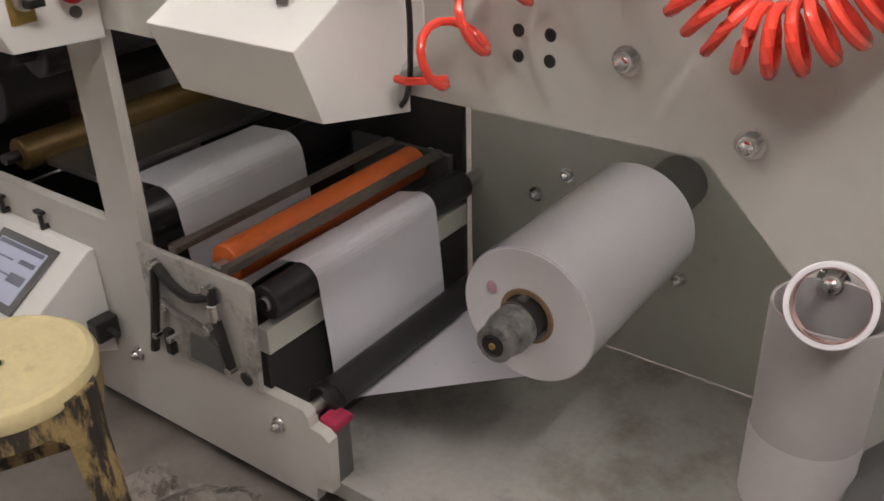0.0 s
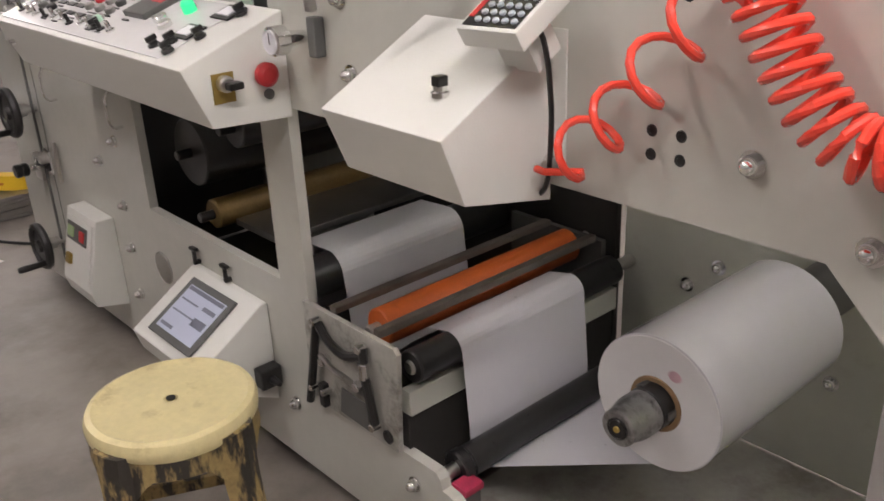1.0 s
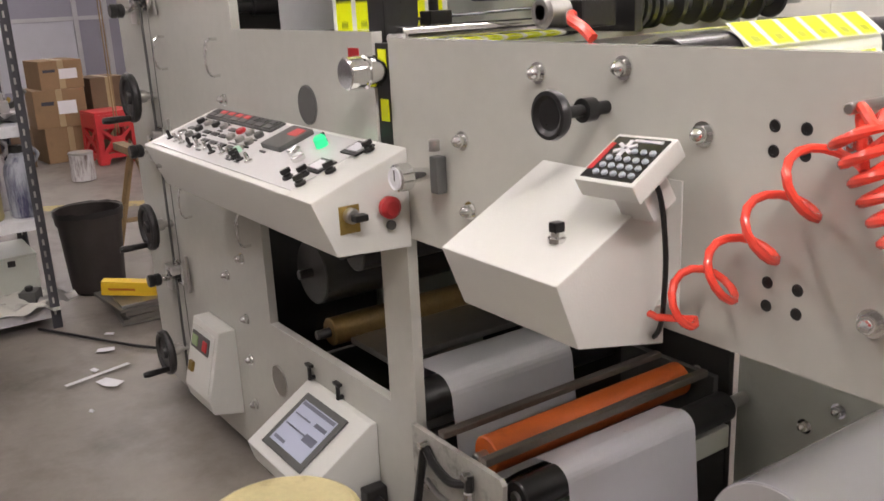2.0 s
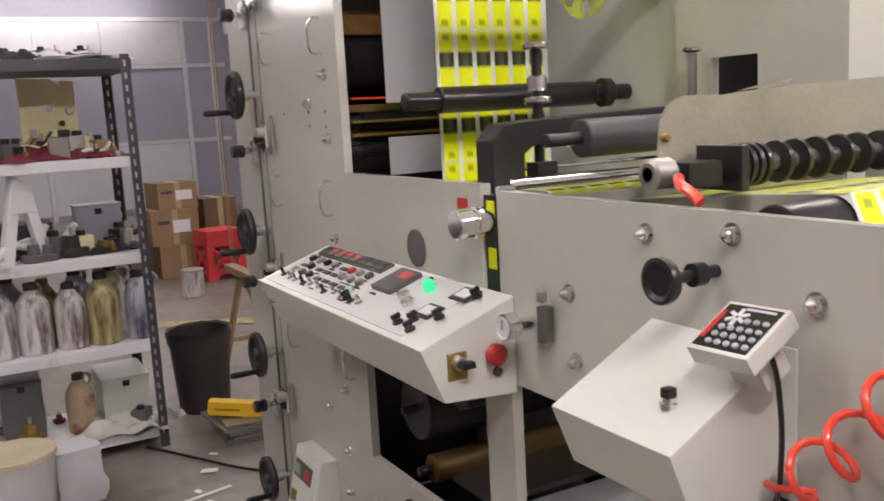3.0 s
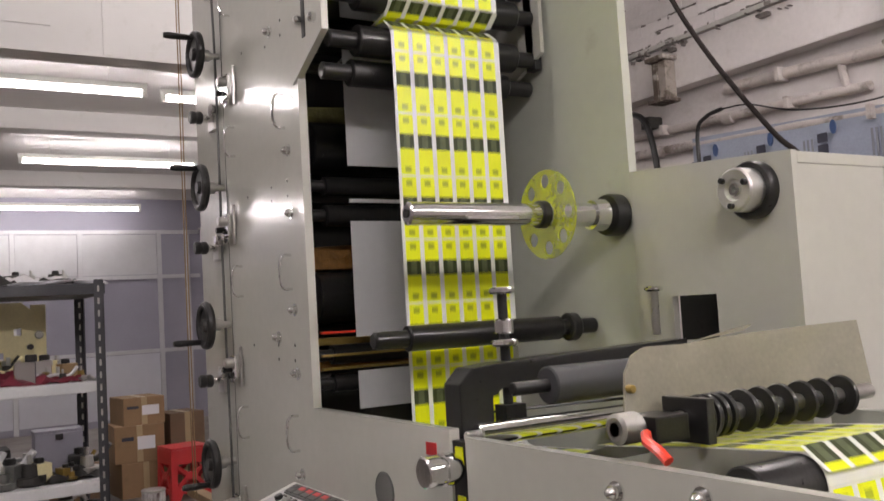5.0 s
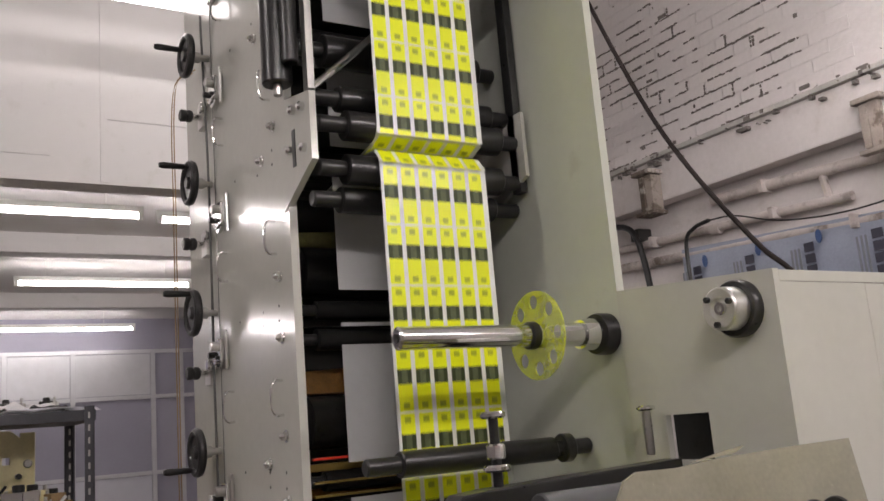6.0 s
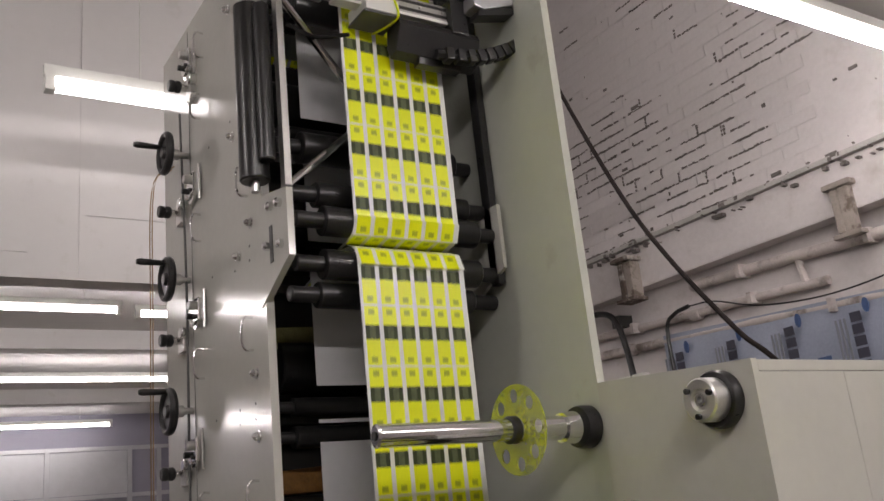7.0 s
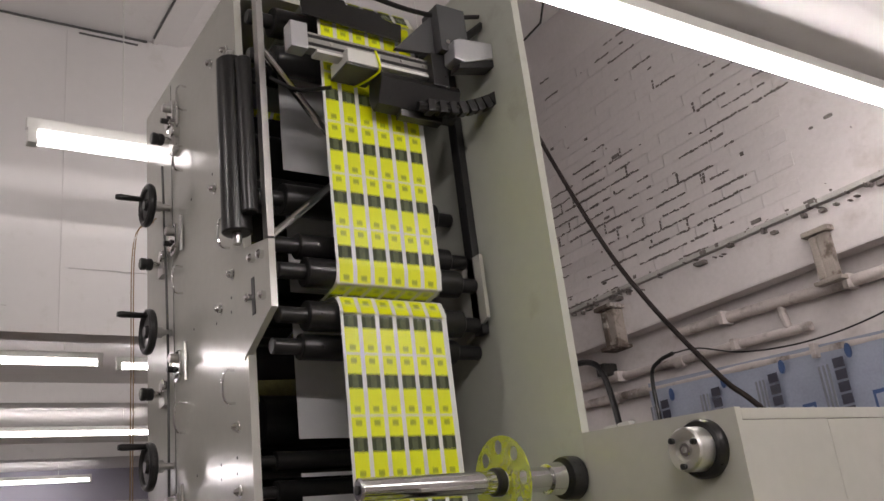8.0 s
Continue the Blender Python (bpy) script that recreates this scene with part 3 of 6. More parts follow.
pp("latch_bar", rod(smooth_path([(-1.298, -0.022, 0.445), (-1.265, -0.026, 0.424), (-1.215, -0.026, 0.412), (-1.16, -0.022, 0.43)], 5), 0.009, 8), IRON, "black latch bar", True)
pp("latch_foot", box(-1.316, -1.298, -0.026, -0.012, 0.258, 0.31, 0.003), IRON)
pp("latch_foot", box(-1.2, -1.15, -0.018, -0.012, 0.335, 0.36, 0.003), GREYROLL)
pp("link", rod(smooth_path([(-1.29, -0.03, 0.385), (-1.25, -0.032, 0.372), (-1.215, -0.032, 0.37), (-1.18, -0.03, 0.362)], 4), 0.0055, 8), STEEL, "steel link", True)
for x, z, r in ((-1.302, 0.452, 0.008), (-1.162, 0.447, 0.009), (-1.285, 0.372, 0.01), (-1.178, 0.362, 0.01), (-1.332, 0.294, 0.007), (-1.29, 0.3, 0.007), (-1.137, 0.293, 0.008)):
    pp("screw", cyl("y", (x, -0.036, z), 0.022, r, 12), CHROME, smooth=True)
pp("strap_sleeve", cyl("z", (-1.151, -0.03, 0.39), 0.034, 0.0105, 12), CHROME, smooth=True)
pp("data_plate", plate([[(-1.26, 0.265), (-1.17, 0.262), (-1.172, 0.318), (-1.25, 0.322)]], -0.0155, -0.0125), GREYROLL, "grey name plate")
pp("oval_hole", cyl("y", (-1.115, -0.0145, 0.275), 0.003, 0.014, 18), IRON)
roller(-1.203, 0.445, 0.037, ORANGE, 0.05, 0.585, label="orange rubber roller", name="orange_roller")
pp("cross_bar", box(-1.152, -1.135, -0.001, 0.6, 0.466, 0.482, 0.003), WORNBAR)
pp("cross_bar", box(-1.285, -1.265, -0.001, 0.6, 0.469, 0.482, 0.003), WORNBAR)
roller(-1.09, 0.415, 0.032, IRON, 0.03, 0.6, 0.014)
pp("cross_beam", box(-1.1, -1.075, 0.012, 0.6, 0.325, 0.375, 0.003), PAINT_BACK)
# near-black sheet that paints in the shade below the beam
pp("inner_shade_sheet", box(-1.17, -1.085, 0.013, 0.6, 0.1, 0.324), DARK)
roller(-1.01, 0.225, 0.03, IRON, 0.082, 0.62, 0.014, label="dark idle roller")
pp("roller_end", cyl("y", (-1.01, 0.055, 0.225), 0.025, 0.033, 20), BLACK, "black collar", True)
pp("red_clamp", box(-0.99, -0.95, 0.024, 0.07, 0.206, 0.222, 0.006), MAGENTA, "red clamp lever")
pp("clamp_pin", box(-0.985, -0.955, 0.024, 0.066, 0.09, 0.205, 0.004), GREYROLL)

# paper roll with its air shaft
AX, AZ, RY0, RW, RR = -0.638, 0.505, 0.12, 0.35, 0.108
roll = thing("paper_roll", AX, RY0, AZ)
tagged(roll, "white paper web roll on a grey air shaft, turning", "paper roll")
part("wound_paper", tube("y", (0, 0, 0), RW, RR, 0.044, 64), mat("glossy wound paper", (0.7, 0.69, 0.73), 0.12, vary=0.03, scale=3, spec=0.9, coat=1.0), roll, smooth=True)
part("roll_face", tube("y", (0, -0.002, 0), 0.002, RR - 0.002, 0.044, 64), PAPER_END, roll)
part("core", tube("y", (0, -0.004, 0), RW + 0.006, 0.0438, 0.036, 40), CARD, roll, "grey card core", True)
part("air_shaft", cyl("y", (0, -0.03, 0), G - RY0 + 0.02, 0.034, 30), IRON, roll, smooth=True)
part("shaft_nose", lathe([(-0.09, 0.024), (-0.088, 0.028), (-0.075, 0.0285), (-0.055, 0.0335), (-0.03, 0.0335)], "y", seg=28), mat("worn grey steel", (0.36, 0.36, 0.36), 0.4, 0.9, vary=0.25, scale=30, dirt=(0.1, 0.1, 0.1), dirt_at=(0.5, 0.7), dirt_scale=40), roll, "worn steel shaft nose", True)
part("nose_bore", cyl("y", (0, -0.0915, 0), 0.003, 0.017, 20), BLACK, roll)
part("air_valve", cyl("y", (0, -0.095, 0), 0.006, 0.005, 12), BRASS, roll)
part("flange", lathe([(RW + 0.02, 0.07), (RW + 0.045, 0.07), (RW + 0.04, 0.045), (RW + 0.06, 0.045), (RW + 0.06, 0.05), (G - RY0 - 0.002, 0.052)], "y", seg=32), GREYROLL, roll, smooth=True)
for k in range(3):
    a = 2 * math.pi * k / 3
    part("shaft_leaf", box(-0.006, 0.006, -0.02, 0.05, 0.031, 0.037, 0.002), GREYROLL, roll).matrix_basis = Matrix.Rotation(a, 4, "Y")
mk = bmesh.new()
bmesh.ops.create_circle(mk, cap_ends=True, radius=0.011, segments=14)
bmesh.ops.transform(mk, matrix=Matrix.Translation((-0.058, -0.0035, 0.03)) @ Matrix.Rotation(radians(90), 4, "X"), verts=mk.verts)
for v in mk.verts:
    v.co.x = -0.058 + (v.co.x + 0.058) * 0.8
part("red_mark", mk, mat("faint red smear", (0.55, 0.34, 0.4), 0.7, vary=0.3, scale=60), roll, "smeared red mark on the roll's face")


def sheet(pts, y0, y1, bm=None):
    """A thin sheet that follows (x, z) points, with 0.6 mm of thickness."""
    bm = bm or bmesh.new()
    up = []
    for i, (x, z) in enumerate(pts):
        a, b = pts[max(i - 1, 0)], pts[min(i + 1, len(pts) - 1)]
        d = Vector((b[0] - a[0], b[1] - a[1])).normalized()
        nx, nz = -d.y * 0.0006, d.x * 0.0006
        up.append([bm.verts.new(p) for p in ((x, y0, z), (x, y1, z), (x - nx, y1, z - nz), (x - nx, y0, z - nz))])
    for a, b in zip(up, up[1:]):
        for k in range(4):
            bm.faces.new((a[k], a[(k + 1) % 4], b[(k + 1) % 4], b[k]))
    bm.faces.new(up[0])
    bm.faces.new(up[-1][::-1])
    return bm


def arc(cx, cz, r, a0, a1, n=8):
    return [(cx + r * math.cos(radians(a0 + (a1 - a0) * i / n)), cz + r * math.sin(radians(a0 + (a1 - a0) * i / n))) for i in range(n + 1)]


paper_web = thing("paper_web", -0.9, 0, 0.2)
tagged(paper_web, "white paper web running from the roll over rollers", "paper web")
W0, W1 = RY0 + 0.004, RY0 + RW - 0.004


def wp(name, pts, material):
    bm = sheet(pts, W0, W1)
    bmesh.ops.translate(bm, vec=(0.9, 0, -0.2), verts=bm.verts)
    return part(name, bm, material, paper_web, smooth=False)


wp("web_span", [(AX + 0.0, AZ - RR - 0.001)] + [(-0.985, 0.205)] + arc(-1.01, 0.225, 0.032, 300, 180, 8) + [(-1.043, 0.26), (-1.056, 0.41)] + arc(-1.09, 0.415, 0.0335, 0, 110, 8) + [(-1.15, 0.435)], PAPER)
wp("web_span", [(-1.2, 0.385), (-1.3, 0.3), (-1.395, 0.3), (-1.4135, 0.455)] + arc(-1.46, 0.455, 0.0465, 0, 95, 8) + [(-1.56, 0.495), (-1.585, 0.48), (-1.59, 0.3)], LINER)


# ---------- control console ----------
PROFILE = [(-0.001, 1.02), (-0.2, 0.95), (-0.155, 0.845), (-0.001, 0.835)]
console = thing("control_console", -1.8, 0, 0.84)
tagged(console, "white sloping control console crowded with switches and lamps, on the press", "control panel")
CX = Matrix.Translation((1.8, 0, -0.84))


def cp(name, bm, material, label="", smooth=False, parent=None):
    bmesh.ops.transform(bm, matrix=CX, verts=bm.verts)
    return part(name, bm, material, parent or console, label, smooth)


cp("housing", prism(PROFILE, -2.25, -1.34, 0.004), BOXPAINT)
TILT = math.degrees(math.atan2(0.07, 0.199))
FACE = pose(0, -0.001, 1.02 - 0.84, TILT)          # x along the console, y from the back edge (0) to the front (-0.21)


def on_face(name, u, v, bm, material, label="", smooth=False):
    """Sets a small part on the sloping face: u along x, v from the back edge towards the front."""
    bmesh.ops.transform(bm, matrix=FACE @ Matrix.Translation((u + 1.8, -v, 0)), verts=bm.verts)
    return part(name, bm, material, console, label, smooth)


on_face("legend_plate", -1.83, 0.105, box(-0.39, 0.39, -0.092, 0.092, 0.0005, 0.0025, 0.0005), mat("white legend plate", (0.78, 0.77, 0.77), 0.22, vary=0.03, scale=3))
on_face("meter_frame", -2.0, 0.032, box(-0.19, 0.19, -0.021, 0.021, 0.002, 0.008, 0.002), GREYROLL)
for k in range(8):
    on_face("meter", -2.165 + 0.047 * k, 0.032, box(-0.02, 0.02, -0.017, 0.017, 0.006, 0.012, 0.002), GREYROLL)
    on_face("readout", -2.165 + 0.047 * k, 0.028, box(-0.014, 0.014, -0.006, 0.006, 0.0115, 0.0135), REDLED if 1 <= k <= 4 else IRON)
on_face("controller", -1.7, 0.062, box(-0.045, 0.045, -0.045, 0.04, 0.002, 0.014, 0.003), GREYROLL)
on_face("readout", -1.685, 0.045, box(-0.02, 0.02, -0.015, 0.012, 0.0135, 0.0155), REDLED)
rnd = random.Random(4)
for r_, v in enumerate((0.075, 0.105, 0.135)):
    for k in range(8):
        u = -2.17 + 0.05 * k + 0.008 * r_
        kind = rnd.random()
        if kind < 0.6:
            on_face("switch", u, v, cyl("z", (0, 0, 0.002), 0.012, 0.011, 14), rnd.choice([IRON, GREYROLL, DULL, BLACK]), smooth=True)
        elif kind < 0.8:
            on_face("push_button", u, v, cyl("z", (0, 0, 0.002), 0.01, 0.012, 14), rnd.choice([RED, DULL, CHROME]), smooth=True)
        else:
            on_face("legend", u, v, box(-0.018, 0.018, -0.006, 0.006, 0.002, 0.005), IRON)
for u, v in ((-1.77, 0.16), (-1.47, 0.15), (-1.44, 0.175), (-1.5, 0.17), (-1.58, 0.045), (-1.415, 0.035), (-1.42, 0.12)):
    s = on_face("selector_switch", u, v, lathe([(0.002, 0.011), (0.007, 0.011), (0.008, 0.008), (0.013, 0.008)], "z", seg=16), IRON, "black selector switch", True)
    on_face("lever", u, v, box(-0.0035, 0.0035, -0.01, 0.01, 0.013, 0.022, 0.0015), BLACK)
for u, v in ((-1.45, 0.04), (-1.47, 0.115)):
    on_face("window_frame", u, v, box(-0.03, 0.03, -0.023, 0.023, 0.002, 0.006, 0.002), IRON)
    on_face("window", u, v, box(-0.02, 0.02, -0.014, 0.014, 0.0055, 0.008), PAPER)
for u, v in ((-1.6, 0.1), (-1.555, 0.115)):
    on_face("push_button", u, v, cyl("z", (0, 0, 0.002), 0.014, 0.014, 18), CHROME, smooth=True)
on_face("green_lamp", -1.565, 0.055, lathe([(0.002, 0.013), (0.02, 0.013), (0.025, 0.009)], "z", seg=18), GREEN, "lit green push button", True)
on_face("green_lamp", -1.8, 0.14, lathe([(0.002, 0.01), (0.012, 0.01), (0.015, 0.006)], "z", seg=14), mat("pale green lens", (0.45, 0.7, 0.55), 0.3), "", True)
for k in range(26):
    u, v = rnd.uniform(-2.19, -1.66), rnd.choice([0.06, 0.09, 0.12, 0.15, 0.172])
    on_face("legend_bar", u, v, box(-0.012, 0.012, -0.002, 0.002, 0.002, 0.0032 + 0.0001 * k), IRON)
for k in range(11):
    on_face("toggle_switch", -2.17 + 0.047 * k + rnd.uniform(-0.006, 0.006), 0.163 + rnd.uniform(-0.004, 0.004), lathe([(0.002, 0.009), (0.006, 0.009), (0.007, 0.004), (0.02, 0.0045), (0.024, 0.003)], "z", seg=12), CHROME if k % 3 else IRON, smooth=True)
# the end of the console
cp("key_plate", box(-1.3405, -1.3375, -0.148, -0.108, 0.885, 0.935, 0.001), BRASS, "yellow plate behind the key switch")
cp("key_switch", cyl("x", (-1.34, -0.128, 0.918), 0.018, 0.014, 18), STEEL, smooth=True)
cp("switch_lever", box(-1.325, -1.305, -0.134, -0.108, 0.91, 0.922, 0.003), BLACK)
cp("stop_button", lathe([(0, 0.012), (0.012, 0.012), (0.013, 0.02), (0.024, 0.0205), (0.03, 0.013)], "x", (-1.34, -0.055, 0.922), 22), RED, "red mushroom stop button", True)
cp("socket", lathe([(0, 0.009), (0.006, 0.009), (0.006, 0.005)], "x", (-1.34, -0.045, 0.885), 16), GREYROLL, smooth=True)
cp("corner_screw", cyl("y", (-2.2, -0.19, 0.9), 0.012, 0.006, 10), CHROME)

# gauge and fork bracket beside the console
gauge = thing("pressure_gauge", -1.265, -0.03, 0.985)
tagged(gauge, "round chrome pressure gauge with a white dial on a bracket", "gauge")
part("case", lathe([(-0.045, 0.02), (-0.043, 0.024), (-0.02, 0.024), (-0.012, 0.014), (0.02, 0.01)], "y", seg=26), CHROME, gauge, smooth=True)
part("dial", cyl("y", (0, -0.0465, 0), 0.003, 0.0195, 24), PAPER, gauge, "white dial")
part("needle", box(-0.001, 0.001, -0.0475, -0.0463, -0.004, 0.015), BLACK, gauge)
part("bracket", box(0.025, 0.048, 0.008, 0.029, -0.03, 0.035, 0.005), GREYROLL, gauge)
part("knob", cyl("z", (0.04, 0.01, 0.044), 0.02, 0.01, 14), STEEL, gauge, smooth=True)

# ---------- guard box with key pad ----------
guard = thing("guard_box", -0.85, 0, 0.84)
tagged(guard, "white sheet metal guard box with a sloping lid on the press", "guard box")
GX = Matrix.Translation((0.85, 0, -0.84))


def gp(name, bm, material, label="", smooth=False):
    bmesh.ops.transform(bm, matrix=GX, verts=bm.verts)
    return part(name, bm, material, guard, label, smooth)


gp("housing", prism([(-0.004, 1.045), (-0.19, 0.95), (-0.155, 0.862), (-0.004, 0.83)], -0.968, -0.735, 0.0025), BOXPAINT)
gp("end_flange", box(-0.7345, -0.712, -0.004, -0.001, 0.87, 1.05, 0.001), BOXPAINT)
gp("switch_base", lathe([(0, 0.012), (0.006, 0.012), (0.008, 0.009), (0.014, 0.009)], "z", (-0.8, -0.13, 0.98), 16), CHROME, smooth=True)
gp("switch_lever", box(-0.807, -0.793, -0.138, -0.122, 0.992, 1.006, 0.003), BLACK, "small black toggle")
gp("cable", rod(smooth_path([(-0.72, -0.1, 1.075), (-0.695, -0.07, 1.06), (-0.7, -0.045, 0.98), (-0.705, -0.04, 0.9), (-0.72, -0.03, 0.86), (-0.74, -0.02, 0.84)], 6), 0.0035, 8), BLACK, "thin black cable", True)
gp("hose_nipple", cyl("y", (-0.722, -0.03, 0.882), 0.03, 0.009, 12), DULL, smooth=True)

KEYCAP = mat("grey key", (0.46, 0.5, 0.56), 0.4)
pad = thing("key_pad", -0.73, -0.078, 1.076, 30, -2, 0)
pad.scale = (0.88, 0.83, 1)
tagged(pad, "small white key pad with round keys, lying on the guard box", "key pad")
part("case", box(-0.054, 0.054, -0.054, 0.054, -0.014, 0.012, 0.003), BOXPAINT, pad)
part("keyboard", box(-0.047, 0.047, -0.046, 0.046, 0.0115, 0.0135), IRON, pad, "dark key field")
part("stand", box(-0.03, 0.03, -0.025, 0.03, -0.066, -0.0145, 0.004), BOXPAINT, pad)
part("red_field", box(-0.0465, -0.038, -0.03, 0.03, 0.013, 0.0145), RED, pad)
for i in range(3):
    for j in range(5):
        part("key", cyl("z", (0.04 - 0.016 * j, -0.036 + 0.016 * i, 0.013), 0.004, 0.005, 12), KEYCAP, pad)
for i in range(3):
    part("key", cyl("z", (0.04 - 0.016 * i, 0.014, 0.013), 0.004, 0.005, 12), KEYCAP, pad)
for k in range(6):
    part("star_ray", box(-0.003, 0.003, 0.003, 0.018, 0.0132, 0.0152), PAPER, pad).matrix_basis = pose(-0.014, 0.02, 0, 0, 0, 60 * k)
part("writing_bar", box(-0.01, 0.04, 0.036, 0.041, 0.0132, 0.0148), PAPER, pad)

# ---------- touch screen ----------
TSB = [(-0.0245, 0.405), (-0.04, 0.405), (-0.205, 0.3), (-0.19, 0.25), (-0.0245, 0.17)]
ts = thing("touch_screen_terminal", -1.62, 0, 0.2)
tagged(ts, "touch screen terminal in a white sloping case on the press", "touch screen")
SX = Matrix.Translation((1.62, 0.0235, -0.2))
bm = prism(TSB, -1.82, -1.52, 0.004)
bmesh.ops.transform(bm, matrix=SX, verts=bm.verts)
part("case", bm, BOXPAINT, ts)
SF = Matrix.Translation((0, 0.0235, 0)) @ pose(-0.055, -0.1225, 0.3525 - 0.2, 32.5)
for nm, args, m_ in (("bezel", (-0.095, 0.095, -0.075, 0.075, 0.001, 0.007, 0.002), GREYROLL), ("display", (-0.078, 0.078, -0.058, 0.058, 0.006, 0.008, 0), SCREEN)):
    bm = box(*args)
    bmesh.ops.transform(bm, matrix=SF, verts=bm.verts)
    part(nm, bm, m_, ts, "grey bezel" if nm == "bezel" else "lit pale display")
for k, (u0, u1, v0, v1) in enumerate([(-0.074, 0.074, 0.046, 0.055), (-0.07, 0.0, 0.02, 0.024), (0.02, 0.07, -0.02, 0.0), (-0.07, -0.02, -0.05, -0.042), (-0.07, 0.02, -0.01, -0.006), (0.02, 0.07, 0.02, 0.03)]):
    bm = box(u0, u1, v0, v1, 0.0078, 0.0088)
    bmesh.ops.transform(bm, matrix=SF, verts=bm.verts)
    part("display_bar", bm, SCREENBAR, ts)
for x in (-1.81, -1.67):
    pin = thing("wing_screw", x, -0.012, 0.43)
    tagged(pin, "black wing screw on the front plate", "screw", "wing screws")
    part("pin", cyl("z", (0, 0, -0.02), 0.035, 0.005, 10), BLACK, pin)
    part("wing", box(-0.014, 0.014, -0.006, 0.006, 0.012, 0.02, 0.003), BLACK, pin)
    part("foot", cyl("y", (0, -0.004, -0.018), 0.017, 0.006, 10), BLACK, pin)

# small counter box with a tilted face
eb = thing("counter_box", -2.4, 0, 0.27)
tagged(eb, "small white counter box with coloured buttons on the press", "control box")
part("case", prism([(-0.001, 0.12), (-0.05, 0.12), (-0.1, -0.08), (-0.09, -0.12), (-0.001, -0.14)], -0.1, 0.1, 0.004), BOXPAINT, eb)
EF = pose(0, -0.075, 0.02, 76)
for nm, a, m_ in (("face_plate", (-0.085, 0.085, -0.085, 0.085, 0.001, 0.005, 0.002), BOXPAINT), ("display", (-0.07, 0.06, 0.02, 0.07, 0.005, 0.009, 0.001), GREYROLL),
                  ("green_key", (-0.06, -0.02, 0.03, 0.06, 0.0085, 0.012, 0.001), mat("pale green key", (0.3, 0.42, 0.2), 0.4)), ("red_key", (0.02, 0.05, 0.03, 0.06, 0.0085, 0.012, 0.001), RED), ("key_hole", (-0.06, -0.03, -0.05, -0.02, 0.005, 0.015, 0.004), BRASS)):
    bm = box(*a)
    bmesh.ops.transform(bm, matrix=EF, verts=bm.verts)
    part(nm, bm, m_, eb)

# ---------- chrome idle shaft and rewind hub ----------
SXX, SZZ = -1.667, 1.658
pp("idle_shaft", lathe([(0.06, 0.02), (0.064, 0.026), (0.45, 0.026), (0.45, 0.0295), (0.575, 0.0295), (0.575, 0.036), (0.612, 0.04), (0.612, 0.03), (G, 0.03)], "y", (SXX, 0, SZZ), 32), CHROME, "bright chrome shaft", True)
pp("shaft_key_slot", box(SXX - 0.004, SXX + 0.03, 0.2, 0.34, SZZ - 0.014, SZZ - 0.008), STEEL)
pp("shaft_bore", cyl("y", (SXX, 0.057, SZZ), 0.006, 0.01, 16, 0), BLACK)
pp("stop_collar", cyl("y", (SXX, 0.412, SZZ), 0.026, 0.033, 26), IRON, smooth=True)
pp("shaft_flange", lathe([(0.625, 0.05), (0.634, 0.053), (G - 0.006, 0.053)], "y", (SXX, 0, SZZ), 30), IRON, smooth=True)
outer = [(0.107 * math.cos(2 * math.pi * i / 48), 0.107 * math.sin(2 * math.pi * i / 48)) for i in range(48)]
holes = [[(0.08 * math.cos(a) + 0.017 * math.cos(b), 0.08 * math.sin(a) + 0.017 * math.sin(b)) for b in [2 * math.pi * j / 14 for j in range(14)]] for a in [2 * math.pi * k / 8 for k in range(8)]]
bm = plate([outer] + holes + [[(0.03 * math.cos(2 * math.pi * j / 16), 0.03 * math.sin(2 * math.pi * j / 16)) for j in range(16)]], 0.44, 0.445)
bmesh.ops.translate(bm, vec=(SXX, 0, SZZ), verts=bm.verts)
pp("acrylic_disc", bm, ACRYL, "yellow transparent disc with round holes")
HX, HZ = -1.24, 1.657
pp("hub_ring", lathe([(0.64, 0.058), (0.646, 0.062), (G - 0.006, 0.062)], "y", (HX, 0, HZ), 32), IRON, smooth=True)
pp("hub", lathe([(0.606, 0.02), (0.604, 0.022), (0.598, 0.024), (0.597, 0.042), (0.601, 0.046), (0.66, 0.047)], "y", (HX, 0, HZ), 32), mat("bright turned steel", (0.8, 0.79, 0.77), 0.38, 1.0, vary=0.1, scale=14), "bright steel chuck", True)
pp("hub_bore", tube("y", (HX, 0.598, HZ), 0.01, 0.014, 0.007, 20), CHROME)
for k in range(3):
    a = radians(120 * k + 20)
    pp("hub_pin", cyl("y", (HX + 0.034 * math.cos(a), 0.588, HZ + 0.034 * math.sin(a)), 0.03, 0.0065, 12), IRON)
pp("clip_post", cyl("z", (-1.515, G - 0.05, 1.36), 0.11, 0.01, 12), STEEL)
pp("clip_post", cyl("z", (-1.515, G - 0.05, 1.46), 0.012, 0.022, 18), CHROME)

# ---------- slitter ----------
roller(-1.79, 1.385, 0.03, BLACK, 0.11, 0.55, 0.02, label="black press roller", axle=IRON)
pp("roller_end", cyl("y", (-1.79, 0.575, 1.385), 0.03, 0.036, 24), IRON, smooth=True)
arm = prism([(0.03, 1.19), (0.03, 1.3), (0.06, 1.33), (0.12, 1.335), (0.64, 1.35), (0.64, 1.305), (0.13, 1.285), (0.105, 1.27), (0.105, 1.19)], -1.5, -1.44, 0.004)
pp("pressure_arm", arm, IRON, "dark cranked steel arm")
pp("arm_screw", cyl("z", (-1.47, 0.16, 1.24), 0.24, 0.01, 14), IRON)
